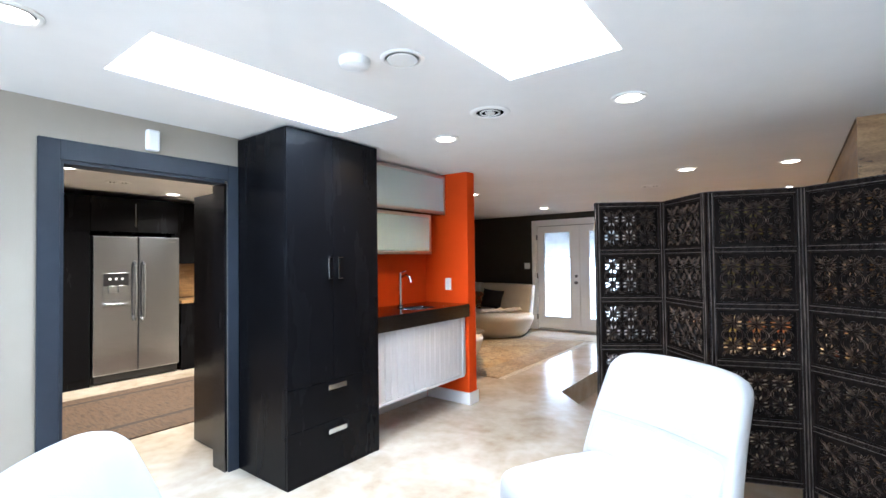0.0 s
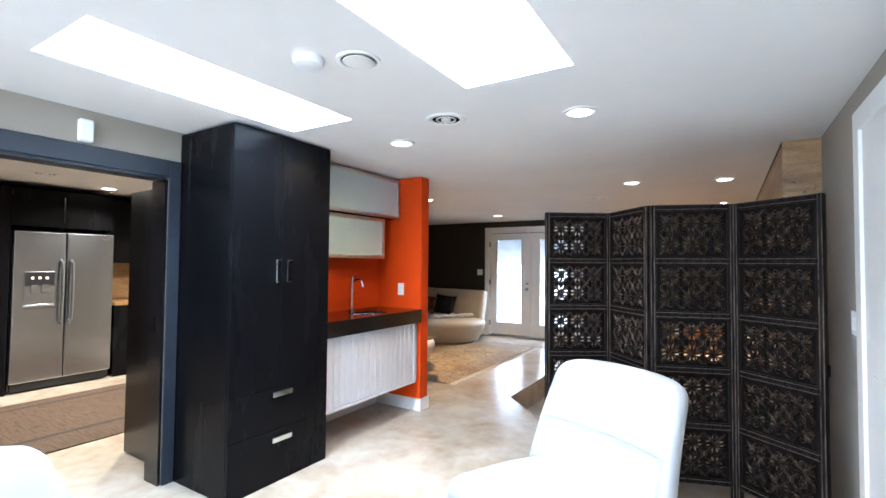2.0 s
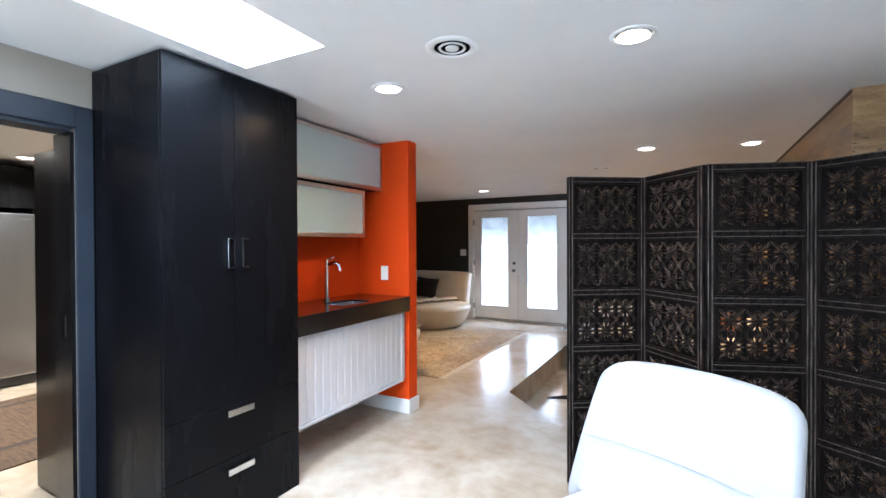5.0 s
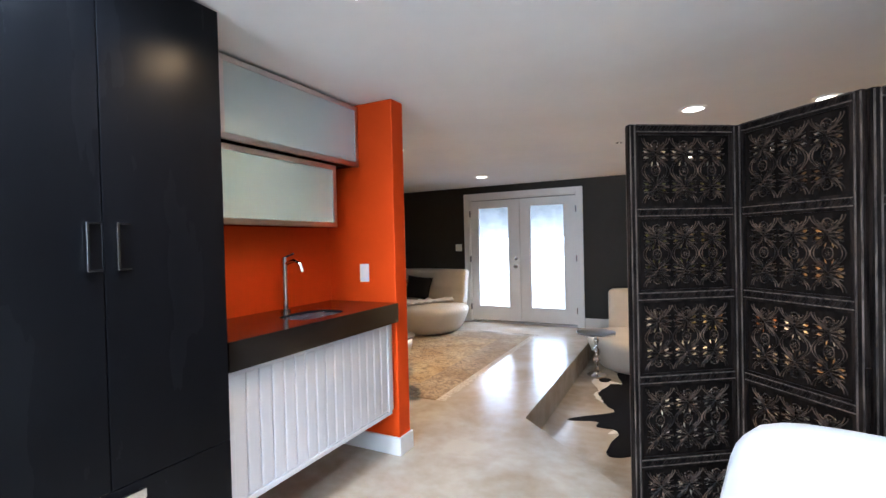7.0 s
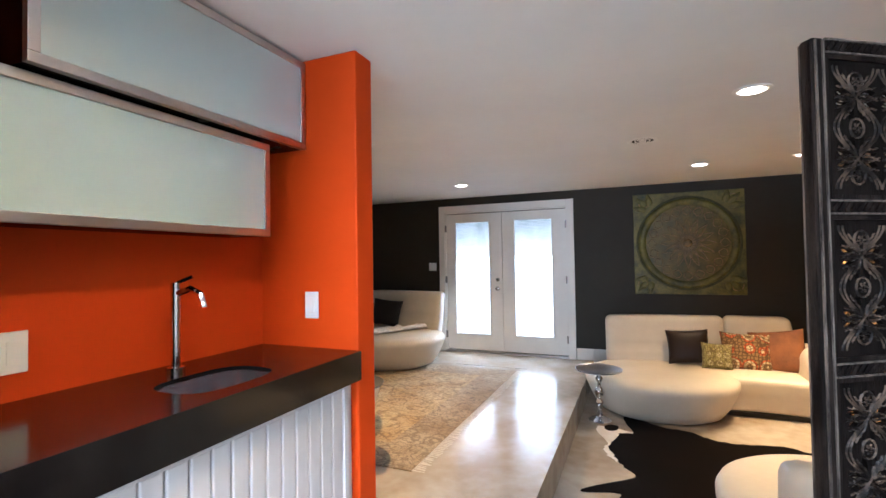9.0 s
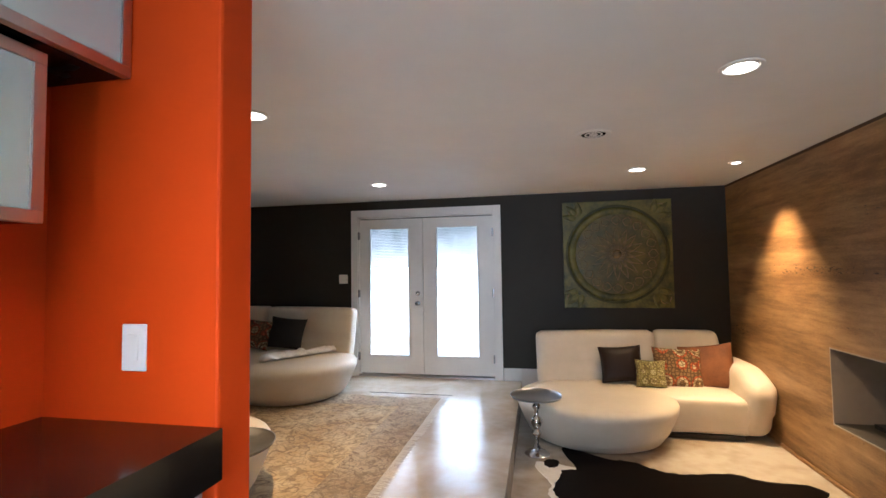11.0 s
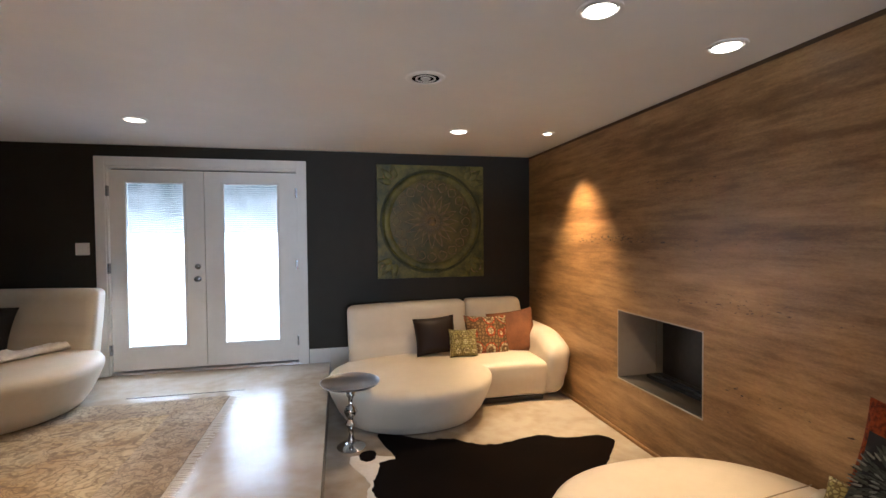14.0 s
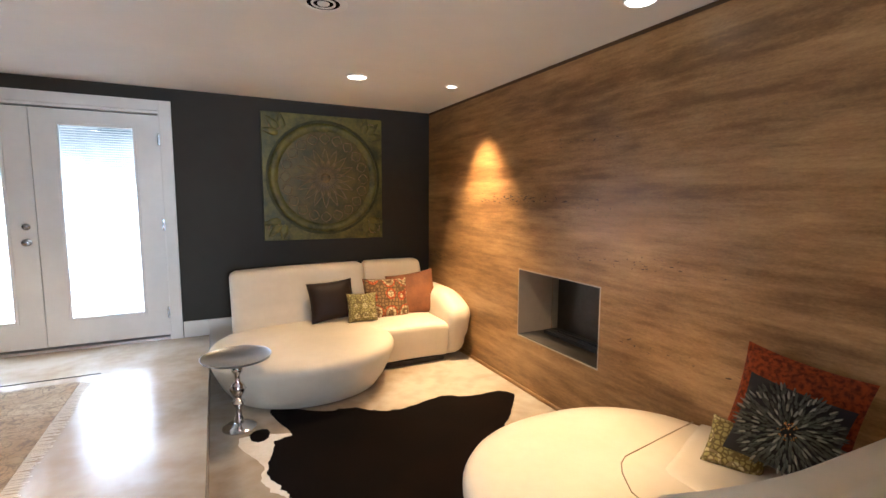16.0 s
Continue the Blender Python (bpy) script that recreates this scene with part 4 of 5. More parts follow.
def screen():
    Hs = 1.772
    s = thing("folding_screen", "four-panel folding screen of dark carved openwork wood", "screen")
    for a, b in zip(SCREEN, SCREEN[1:]):
        d = Vector((b[0] - a[0], b[1] - a[1]))
        w = d.length - 0.006
        p = part("leaf", cuboid(-w / 2, -w / 2 + 0.030, -0.015, 0.015, 0, Hs, bevel=0.006), M_RUBBED, s)
        p.matrix_world = pose((a[0] + b[0]) / 2, (a[1] + b[1]) / 2, 0, 0, 0, math.degrees(math.atan2(d.y, d.x)))
        part("stile", cuboid(w / 2 - 0.030, w / 2, -0.015, 0.015, 0, Hs, bevel=0.006), M_RUBBED, p)
        bm = bmesh.new()
        for x in (-w / 2 + 0.003, -w / 2 + 0.021, w / 2 - 0.024, w / 2 - 0.006):
            for sd in (-1, 1):
                box(bm, x, x + 0.004, sd * 0.0165 - 0.002, sd * 0.0165 + 0.002, 0.01, Hs - 0.006)
        part("edge_bead", bm, M_WORN, p, "worn pale beading")
        part("hinge", cuboid(w / 2 - 0.004, w / 2 + 0.006, -0.016, 0.016, 0.86, 0.92, bevel=0.002), M_CARVED, p)
        z0 = 0.13
        pitch = (Hs - z0 - 0.015) / 5
        # rail with a carved rope moulding on both faces
        bm = cuboid(-w / 2 + 0.030, w / 2 - 0.030, -0.012, 0.012, -0.015, 0.015, bevel=0.004)
        n = int((w - 0.06) / 0.016)
        for k in range(n):
            x = -w / 2 + 0.036 + (k + 0.5) * (w - 0.072) / n
            for sd in (-1, 1):
                bmesh.ops.create_cube(bm, size=1, matrix=pose(x, sd * 0.0125, 0, 0, 38, 0) @ Matrix.Diagonal((0.007, 0.006, 0.022, 1)))
        rail = mesh("rail", bm, M_RUBBED)
        bm = bmesh.new()
        for zz in (-0.013, 0.013):
            for sd in (-1, 1):
                box(bm, -w / 2 + 0.031, w / 2 - 0.031, sd * 0.0135 - 0.002, sd * 0.0135 + 0.002, zz - 0.0018, zz + 0.0018)
        bead = mesh("rail_bead", bm, M_WORN)
        for j in range(6):
            for nm, me in (("rail", rail), ("rail_bead", bead)):
                o = part(nm, me, None, p)
                o.location.z = z0 + j * pitch
        pw, ph = w - 0.060, pitch - 0.030
        board = mesh("carved_panel", plate(pw, ph), M_CARVED)
        vines = mesh("vine_relief", fret(pw - 0.050, ph - 0.044), M_FRET)
        bm = bmesh.new()
        for sd in (-0.009, 0.009):
            m = 0.010
            for a in ((-pw / 2, pw / 2, -ph / 2, -ph / 2 + m), (-pw / 2, pw / 2, ph / 2 - m, ph / 2), (-pw / 2, -pw / 2 + m, -ph / 2 + m, ph / 2 - m), (pw / 2 - m, pw / 2, -ph / 2 + m, ph / 2 - m)):
                box(bm, a[0], a[1], sd - 0.0032, sd + 0.0032, a[2], a[3])
        border = mesh("panel_border", bm, M_RUBBED)
        for j in range(5):
            for nm, me in (("carved_panel", board), ("vine_relief", vines), ("panel_border", border)):
                o = part(nm, me, None, p)
                o.location.z = z0 + (j + 0.5) * pitch


screen()


# ---- white lounge chairs ----
def chair():
    c = thing("lounge_chair", "low white leather lounge chair with a reclined curved back", "chair", group="white lounge chairs")

    def lean(p):
        q = p.copy()
        u = (p.z + 0.28) / 0.56
        q.y += 0.16 * u + 0.05 * u * u - 0.05 * (p.x / 0.34) ** 2
        q.x *= 1.10 - 0.12 * u
        q.z -= 0.016 * (abs(p.x) / 0.34) ** 2.5 * u + 0.05 * max(0.0, (abs(p.x) - 0.25) / 0.13) ** 2 * max(0.0, u - 0.5)
        return q

    o = part("backrest", softbox(0.76, 0.12, 0.56, 0.055, 14, lean), M_LEATHER, c, "", 60)
    o.location = (0, 0.07, 0.60)

    def roll(p):
        return Vector((p.x, p.y + 0.10 * (p.z + 0.1) / 0.2 - 0.04 * (p.x / 0.33) ** 2, p.z))

    o = part("lumbar_cushion", softbox(0.73, 0.10, 0.21, 0.05, 12, roll), M_LEATHER, c, "", 60)
    o.location = (0, 0.035, 0.475)
    o = part("seat", softbox(0.70, 0.72, 0.20, 0.08, 12, lambda p: Vector((p.x, p.y, p.z - 0.03 * max(0.0, p.y) / 0.36))), M_LEATHER, c, "", 60)
    o.location = (0, -0.27, 0.33)
    # grey tube puts the fold's shade above the lumbar cushion into colour
    for y, z, k, wd in ((0.091, 0.588, 0.05, 0.365),):
        pts = [(wd * i / 8, y - k * (i / 8) ** 2, z) for i in range(-8, 9)]
        part("crease", tube(bmesh.new(), pts, 0.0014, 6), M_FOLD_SHADE, c, "thin grey tube painting the fold's shade between the cushions", 60)
    part("pedestal", lathe([(0.22, 0), (0.22, 0.012), (0.05, 0.03), (0.035, 0.06), (0.035, 0.24)], 36, 0, -0.2), M_CHROME, c, "round chrome pedestal base", 40)
    return c


ch = chair()
ch.matrix_world = pose(-1.436, 3.955, 0, 0, 0, -26) @ Matrix.Diagonal((0.965, 0.965, 1.02, 1))
copy_thing(ch, pose(-2.232, 2.186, 0, 0, 0, 140))


# ---- kitchen beyond the doorway ----
def fridge():
    f = thing("refrigerator", "stainless steel side-by-side refrigerator with a dispenser", "refrigerator", pose(-7.19, 3.448, 0) @ Matrix.Diagonal((1, 1.036, 1.008, 1)))
    part("body", cuboid(-0.55, -0.07, 0, 0.89, 0.02, 1.70), M_BLACK, f)
    part("grille", cuboid(-0.07, -0.03, 0.02, 0.87, 0.02, 0.10), M_BLACK, f)
    part("door", cuboid(-0.065, 0, 0.0, 0.437, 0.105, 1.70, bevel=0.012, seg=3), M_FRIDGE, f)
    part("door", cuboid(-0.065, 0, 0.443, 0.89, 0.105, 1.70, bevel=0.012, seg=3), M_FRIDGE, f)
    for y in (0.395, 0.485):
        part("handle", tube(bmesh.new(), [(0, y, 0.70), (0.05, y, 0.74), (0.065, y, 1.05), (0.05, y, 1.36), (0, y, 1.40)], 0.014), M_STEEL, f, "curved steel bar handle", 40)
    d = part("dispenser", cuboid(0.0, 0.006, 0.09, 0.34, 0.88, 1.27, bevel=0.004), M_STEEL, f)
    part("display", cuboid(0.006, 0.010, 0.095, 0.335, 1.12, 1.265), M_BLACK, d)
    part("cavity", cuboid(0.006, 0.009, 0.105, 0.325, 0.895, 1.115), M_STEEL, d, "grey dispenser recess")
    part("spout", cuboid(0.009, 0.03, 0.14, 0.20, 1.04, 1.13, bevel=0.004), M_STEEL, d)
    part("spout", cuboid(0.009, 0.03, 0.23, 0.29, 1.04, 1.13, bevel=0.004), M_STEEL, d)
    part("drip_tray", cuboid(0.009, 0.035, 0.11, 0.32, 0.895, 0.92, bevel=0.003), M_STEEL, d)
    for y in (0.155, 0.215, 0.275):
        part("button", cuboid(0.010, 0.012, y - 0.012, y + 0.012, 1.19, 1.215), M_PLATE, d)
    part("badge", cuboid(0.0, 0.002, 0.76, 0.84, 1.635, 1.648), M_CHROME, f)


fridge()


def kitchen():
    c = thing("tall_cabinet", "black-brown tall kitchen cabinet beside the refrigerator", "cabinet", pose(KX + 0.003, 2.2, 0))
    part("body", cuboid(0, 0.54, 0, 1.225, 0, 2.16), M_BLACKWOOD, c)
    for a, b in ((0.003, 0.61), (0.614, 1.222)):
        for z0, z1 in ((0.10, 1.76), (1.764, 2.157)):
            part("door", cuboid(0.54, 0.56, a, b, z0, z1, bevel=0.002), M_BLACKWOOD, c)
    c = thing("cabinet_over_fridge", "black-brown cabinet above the refrigerator with a steel handle", "cabinet", pose(KX + 0.003, 3.43, 1.765))
    part("body", cuboid(0, 0.52, 0, 0.94, 0, 0.41), M_BLACKWOOD, c)
    for a, b in ((0.003, 0.468), (0.472, 0.937)):
        part("door", cuboid(0.52, 0.54, a, b, 0.003, 0.407, bevel=0.002), M_BLACKWOOD, c)
    part("handle", tube(bmesh.new(), [(0.54, 0.44, 0.06), (0.565, 0.44, 0.06), (0.565, 0.44, 0.34), (0.54, 0.44, 0.34)], 0.007), M_CHROME, c, "", 40)
    c = thing("base_cabinet", "black-brown kitchen base cabinet with pale stone top", "cabinet", pose(KX + 0.003, 4.40, 0))
    part("body", cuboid(0, 0.54, 0, 0.97, 0, 0.86), M_BLACKWOOD, c)
    part("worktop", cuboid(0, 0.56, 0, 0.97, 0.862, 0.90), M_STONE, c)
    c = thing("upper_cabinet", "black-brown upper kitchen cabinet", "cabinet", pose(KX + 0.003, 4.40, 1.38))
    part("body", cuboid(0, 0.36, 0, 0.97, 0, 0.78), M_BLACKWOOD, c)
    setting("backsplash", cuboid(KX, KX + 0.012, 4.40, 5.36, 0.905, 1.375), M_STONE, "tan stone tile backsplash", "backsplash")
    r = thing("kitchen_rug", "brown woven runner rug with dark borders", "rug", pose(0, 0, 0))
    part("field", cuboid(-6.50, -5.49, 1.8, 4.75, 0.001, 0.009), M_RUNNER, r)
    part("outer_band", cuboid(-5.43, -5.075, 1.8, 4.75, 0.001, 0.009), M_RUNNER, r)
    part("outer_band", cuboid(-6.74, -6.56, 1.8, 4.75, 0.001, 0.009), M_RUNNER, r)
    for x in (-5.46, -6.53):
        part("border", cuboid(x - 0.03, x + 0.03, 1.8, 4.75, 0.001, 0.0092), M_RUNNER_DARK, r)


kitchen()


# ---- sofas ----
CHAISE = [(0.42, 0.0), (0.50, 0.004), (0.555, 0.03), (0.61, 0.11), (0.655, 0.21), (0.688, 0.30), (0.69, 0.335), (0.675, 0.362), (0.64, 0.381), (0.55, 0.390), (0.3, 0.394), (0.02, 0.395)]


def sofa(label, m, mirror=1):
    """Origin: floor, middle of the back; faces -y; the round chaise at -x for mirror 1."""
    s = thing("sofa", label, "sofa", m, "cream sofas")
    k = mirror

    def P(name, bm, loc, label="", mat=None):
        if k < 0:
            for v in bm.verts:
                v.co.x = -v.co.x
        o = part(name, bm, mat or M_CREAM, s, label, 60)
        o.location = (k * loc[0], loc[1], loc[2])
        return o

    P("chaise", lathe(CHAISE, 72, 0, 0, 1.06, 0.99, 2.12), (-0.455, -0.905, 0))
    P("seat", softbox(0.90, 0.90, 0.345, 0.05, 12, lambda p: Vector((p.x, p.y + 0.05 * max(0.0, -p.z) / 0.17 * (p.y < 0), p.z + 0.012 * (1 - (p.x / 0.45) ** 2)))), (0.44, -0.515, 0.205))
    P("plinth", cuboid(-0.42, 0.42, -0.40, 0.40, -0.02, 0.02), (0.42, -0.50, 0.021), "dark recessed plinth", M_BLACK)

    def armshape(p):
        f = max(0.0, -p.y) / 0.47
        g = (p.z + 0.31) / 0.62
        return Vector((p.x + 0.05 * g - 0.03 * f * f, p.y + 0.10 * (1 - g) * (p.y < 0), p.z - 0.13 * f ** 1.6 * (p.z > 0)))

    P("arm", softbox(0.26, 0.94, 0.60, 0.11, 14, armshape), (0.955, -0.57, 0.335))

    def bend(p):
        u = (p.x + 0.63) / 1.26
        g = (p.z + 0.34) / 0.68
        crease = 0.014 * math.exp(-((p.z + 0.02) / 0.03) ** 2) * (p.y < 0)
        return Vector((p.x - 0.05 * g * max(0.0, 0.3 - u), p.y - 0.20 * max(0.0, 1 - u) ** 2.4 + 0.13 * (g - 0.5) + crease, p.z))

    P("backrest", softbox(1.245, 0.20, 0.66, 0.06, 20, bend), (-0.365, -0.20, 0.565))
    P("backrest", softbox(0.655, 0.20, 0.67, 0.06, 14, lambda p: Vector((p.x - 0.10 * max(0.0, p.z) * (p.x > 0), p.y + 0.13 * (p.z / 0.67), p.z))), (0.592, -0.185, 0.565))
    return s


sofa("cream leather sofa with a round chaise and scatter cushions", pose(-1.66, FY - 0.045, SUNK))
sofa("cream leather sofa with a round chaise below the charcoal wall", pose(-5.79, FY - 0.045, 0.0), -1)


def sofa_low(label, m, seat=True):
    """A sofa seen from behind its round chaise; origin: floor under the chaise, its back at -y."""
    s = thing("sofa", label, "sofa", m, "cream sofas")
    part("chaise", lathe(CHAISE, 72, 0, 0, 1.02, 0.95, 2.25), M_CREAM, s, "", 60)
    if seat:
        o = part("seat", softbox(0.58, 0.72, 0.36, 0.035, 10, lambda p: Vector((p.x - 0.10 * (p.x < 0) * (p.y < 0) * abs(p.y) / 0.36, p.y + 0.10 * (p.x / 0.29) * (p.y > 0), p.z))), M_CREAM, s, "", 60)
        o.location = (0.385, -0.29, 0.222)
    o = part("backrest", softbox(1.30, 0.20, 0.70, 0.07, 16, lambda p: Vector((p.x, p.y - 0.10 * (p.z / 0.70) + 0.10 * max(0.0, -p.x / 0.65) ** 2, p.z - 0.03 * (p.x / 0.65)))), M_CREAM, s, "", 60)
    o.location = (0.10, -0.60, 0.36)
    if seat:
        part("seam", tube(bmesh.new(), [(0.64, 0.19, 0.386), (0.40, 0.15, 0.3945), (0.055, 0.10, 0.3965), (0.0, 0.07, 0.3965), (-0.05, 0.02, 0.3965), (-0.12, -0.09, 0.3965), (-0.16, -0.40, 0.394)], 0.0028, 6), M_SEAM, s, "stitched seam across the seat", 60)
    return s


sofa_low("cream leather sofa with a round chaise before the fireplace", pose(-1.235, 6.49, SUNK) @ Matrix.Diagonal((1, 1, 1.06, 1)))
sofa_low("cream leather sofa with a round chaise on the faded rug", pose(-4.86, 6.64, 0.0), False)


# ---- scatter cushions and throw ----
def cushion(label, mat, w, h, m, d=0.13):
    """A square cushion with a puffed middle and pulled corners; its face looks along -y."""
    bm = bmesh.new()
    n = 14
    grid = {}
    for side in (-1, 1):
        for i in range(n + 1):
            for j in range(n + 1):
                u, v = 2 * i / n - 1, 2 * j / n - 1
                edge = i in (0, n) or j in (0, n)
                if edge and side == 1:
                    grid[side, i, j] = grid[-1, i, j]
                    continue
                puff = ((1 - u * u) * (1 - v * v)) ** 0.42
                pull = 1 - 0.07 * (1 - abs(u) ** 2) * abs(v) ** 3 - 0.0
                pull2 = 1 - 0.07 * (1 - abs(v) ** 2) * abs(u) ** 3
                wob = 0.006 * noise.noise(Vector((u * 2, v * 2, side * 3 + w * 9)))
                grid[side, i, j] = bm.verts.new((u * w / 2 * pull2, side * (d / 2 * puff + wob * puff), v * h / 2 * pull))
    for side in (-1, 1):
        for i in range(n):
            for j in range(n):
                q = [grid[side, i, j], grid[side, i + 1, j], grid[side, i + 1, j + 1], grid[side, i, j + 1]]
                bm.faces.new(q if side < 0 else q[::-1])
    c = part("cushion", bm, mat, None, "", 80)
    c.matrix_world = m
    return tagged(c, label, "cushion", "scatter cushions")


cushion("dark brown leather cushion on the cream sofa", M_BROWNLEATHER, 0.43, 0.38, pose(-1.79, 9.52, 0.335, -22, -4, 0))
cushion("small green circle-print cushion on the cream sofa", M_PRINT_GREEN, 0.30, 0.28, pose(-1.53, 9.41, 0.265, -20, 3, 4), 0.11)
cushion("warm medallion-print cushion on the cream sofa", M_PRINT_WARM, 0.48, 0.42, pose(-1.245, 9.53, 0.30, -20, 3, 3))
cushion("rust velvet cushion against the sofa arm", M_RUST, 0.50, 0.46, pose(-0.945, 9.58, 0.315, -20, -9, -16))
cushion("black cloth cushion on the cream sofa", M_BLACKCLOTH, 0.46, 0.38, pose(-5.62, 9.50, 0.605, -20, 5, 3))
cushion("brown ogee-print cushion on the cream sofa", M_PRINT_GREY, 0.46, 0.36, pose(-6.02, 9.45, 0.595, -22, 6, 0))
cushion("orange-red cloth cushion on the cream sofa", M_RED, 0.46, 0.38, pose(-6.42, 9.52, 0.60, -20, 5, 8))
cushion("orange woven cushion leaning on the stone wall", M_SEQUIN, 0.45, 0.46, pose(-0.665, 6.215, 0.42, -12, 6, -86), 0.10)
cushion("small green circle-print cushion on the cream sofa", M_PRINT_GREEN, 0.23, 0.21, pose(-0.80, 6.34, 0.24, -35, 12, -60), 0.09)

fc = cushion("grey flower-petal cushion with copper beads", M_BLACKCLOTH, 0.42, 0.40, pose(-0.80, 6.16, 0.405, -22, 13, -66) @ Matrix.Scale(0.82, 4), 0.12)


def petals(parent):
    bm = bmesh.new()
    bmesh.ops.create_icosphere(bm, subdivisions=1, radius=1)
    for v in bm.verts:
        v.co = Vector((v.co.x * 0.0075 * (1.25 - abs(v.co.z)), v.co.y * 0.004, v.co.z * 0.026))
    grey = mesh("petal", bm.copy(), M_PETAL, 60)
    pale = mesh("petal", bm, M_PETAL_PALE, 60)
    rng = random.Random(4)
    for ring in range(9):
        r = 0.045 + ring * 0.019
        n = int(2 * math.pi * r / 0.020)
        for k in range(n):
            a = 2 * math.pi * (k + 0.5 * (ring % 2)) / n + rng.uniform(-0.08, 0.08)
            x, z = r * math.cos(a), r * math.sin(a)
            if abs(x) > 0.20 or abs(z) > 0.19:
                continue
            y = -0.06 * max(0.0, (1 - (x / 0.21) ** 2) * (1 - (z / 0.20) ** 2)) ** 0.42 - 0.004
            o = part("petal", pale if rng.random() < 0.16 else grey, None, parent)
            o.matrix_local = pose(x, y, z, 0, math.degrees(math.pi / 2 - a) , 0) @ pose(0, 0, 0, rng.uniform(8, 24), 0, rng.uniform(-15, 15))
    bm = bmesh.new()
    bmesh.ops.create_icosphere(bm, subdivisions=1, radius=0.0045)
    bead = mesh("bead", bm, M_BEAD, 60)
    for k in range(34):
        r, a = 0.043 * math.sqrt(rng.random()), rng.uniform(0, 2 * math.pi)
        o = part("bead", bead, None, parent)
        o.location = (r * math.cos(a), -0.066, r * math.sin(a))


petals(fc)


def throw():
    bm = bmesh.new()
    n = 26
    prev = None
    for i in range(n + 1):
        u = i / n
        x, y = -5.50 + 0.48 * u, 8.80 + 0.76 * u
        ring = []
        for k in range(16):
            a = 2 * math.pi * k / 16
            w = (0.10 + 0.035 * noise.noise(Vector((u * 6, 3, 1)))) * (1 - 0.35 * u) * (0.6 if i in (0, n) else 1)
            hgt = 0.042 * (0.4 if i in (0, n) else 1) * (1 + 0.8 * noise.noise(Vector((u * 9, k * 0.5, 0))))
            ring.append(bm.verts.new((x + w * math.cos(a) * 0.85, y - w * math.cos(a) * 0.55, 0.398 + hgt * (1 + math.sin(a)) * 0.75)))
        if prev:
            for k in range(16):
                bm.faces.new((prev[k], prev[(k + 1) % 16], ring[(k + 1) % 16], ring[k]))
        else:
            bm.faces.new(ring[::-1])
        prev = ring
    bm.faces.new(prev)
    return tagged(part("throw_blanket", bm, M_THROW, None, "", 80), "rolled white knit throw lying on the sofa chaise", "blanket")


throw()


# ---- rugs ----
r = thing("area_rug", "faded beige oriental rug with fringed edges", "rug", pose(0, 0, 0))
RX0, RX1, RY0, RY1 = -7.0, -3.64, 6.36, 9.14
part("field", cuboid(RX0 + 0.35, RX1 - 0.35, RY0 + 0.35, RY1 - 0.35, 0.001, 0.0085), M_RUG, r)
bm = bmesh.new()
for a in ((RX0, RX1, RY0, RY0 + 0.35), (RX0, RX1, RY1 - 0.35, RY1), (RX0, RX0 + 0.35, RY0 + 0.35, RY1 - 0.35), (RX1 - 0.35, RX1, RY0 + 0.35, RY1 - 0.35)):
    box(bm, *a, 0.001, 0.0085)
part("border", bm, M_RUG_BORDER, r)
bm = bmesh.new()
rng = random.Random(2)
for x, s in ((RX1, 1), (RX0, -1)):
    y = RY0 + 0.01
    while y < RY1:
        L = rng.uniform(0.05, 0.085)
        dy = rng.uniform(-0.012, 0.012)
        vs = [bm.verts.new(p) for p in ((x, y - 0.006, 0.006), (x, y + 0.006, 0.006), (x + s * L, y + dy + 0.005, 0.002), (x + s * L, y + dy - 0.005, 0.002))]
        bm.faces.new(vs)
        y += 0.0145
tagged(part("fringe", bm, M_FRINGE, r, "cream wool fringe"), kind="stuff")


def side_table(m, label, mat, tray=0.195, h=0.55):
    t = thing("side_table", label, "table", m)
    k = h / 0.553
    part("tray", lathe([(0.01, 0.530 * k), (tray - 0.025, 0.53 * k), (tray - 0.01, 0.535 * k), (tray, 0.552 * k), (tray - 0.005, 0.553 * k), (tray - 0.015, 0.54 * k), (0.01, 0.538 * k)], 56), mat, t, "", 50)
    part("stem", lathe([(r * 1.3, z * k) for r, z in ((0.02, 0.02), (0.025, 0.06), (0.014, 0.10), (0.016, 0.16), (0.034, 0.20), (0.016, 0.235), (0.03, 0.27), (0.04, 0.30), (0.03, 0.335), (0.014, 0.36), (0.013, 0.41), (0.027, 0.435), (0.027, 0.455), (0.014, 0.475), (0.02, 0.53))], 28), M_CHROME if mat is M_POLISHED else mat, t, "", 60)
    part("foot", lathe([(0.105, 0), (0.108, 0.008), (0.09, 0.02), (0.05, 0.032), (0.022, 0.05)], 36), M_CHROME if mat is M_POLISHED else mat, t, "", 60)


side_table(pose(-2.66, 8.49, SUNK), "polished metal pedestal side table with a round tray top", M_POLISHED, 0.222, 0.505)
side_table(pose(-4.13, 6.41, 0.0085), "dull pewter pedestal side table on the faded rug", M_PEWTER, 0.235, 0.50)
bw = tagged(part("bowl", lathe([(0.03, 0.0), (0.05, 0.004), (0.085, 0.03), (0.10, 0.065), (0.094, 0.066), (0.078, 0.034), (0.045, 0.012), (0.01, 0.010)], 36), M_BLACK, None, "", 60), "glossy black bowl on the pewter side table", "bowl")
bw.matrix_world = pose(-4.22, 6.38, 0.4955)
st = thing("stool", "small dark red lacquered stool beside the sofa", "stool", pose(-6.25, 8.76, 0.0085))
part("seat", lathe([(0.14, 0.38), (0.155, 0.39), (0.155, 0.42), (0.14, 0.43), (0.02, 0.432)], 32), M_DARKRED, st, "", 50)
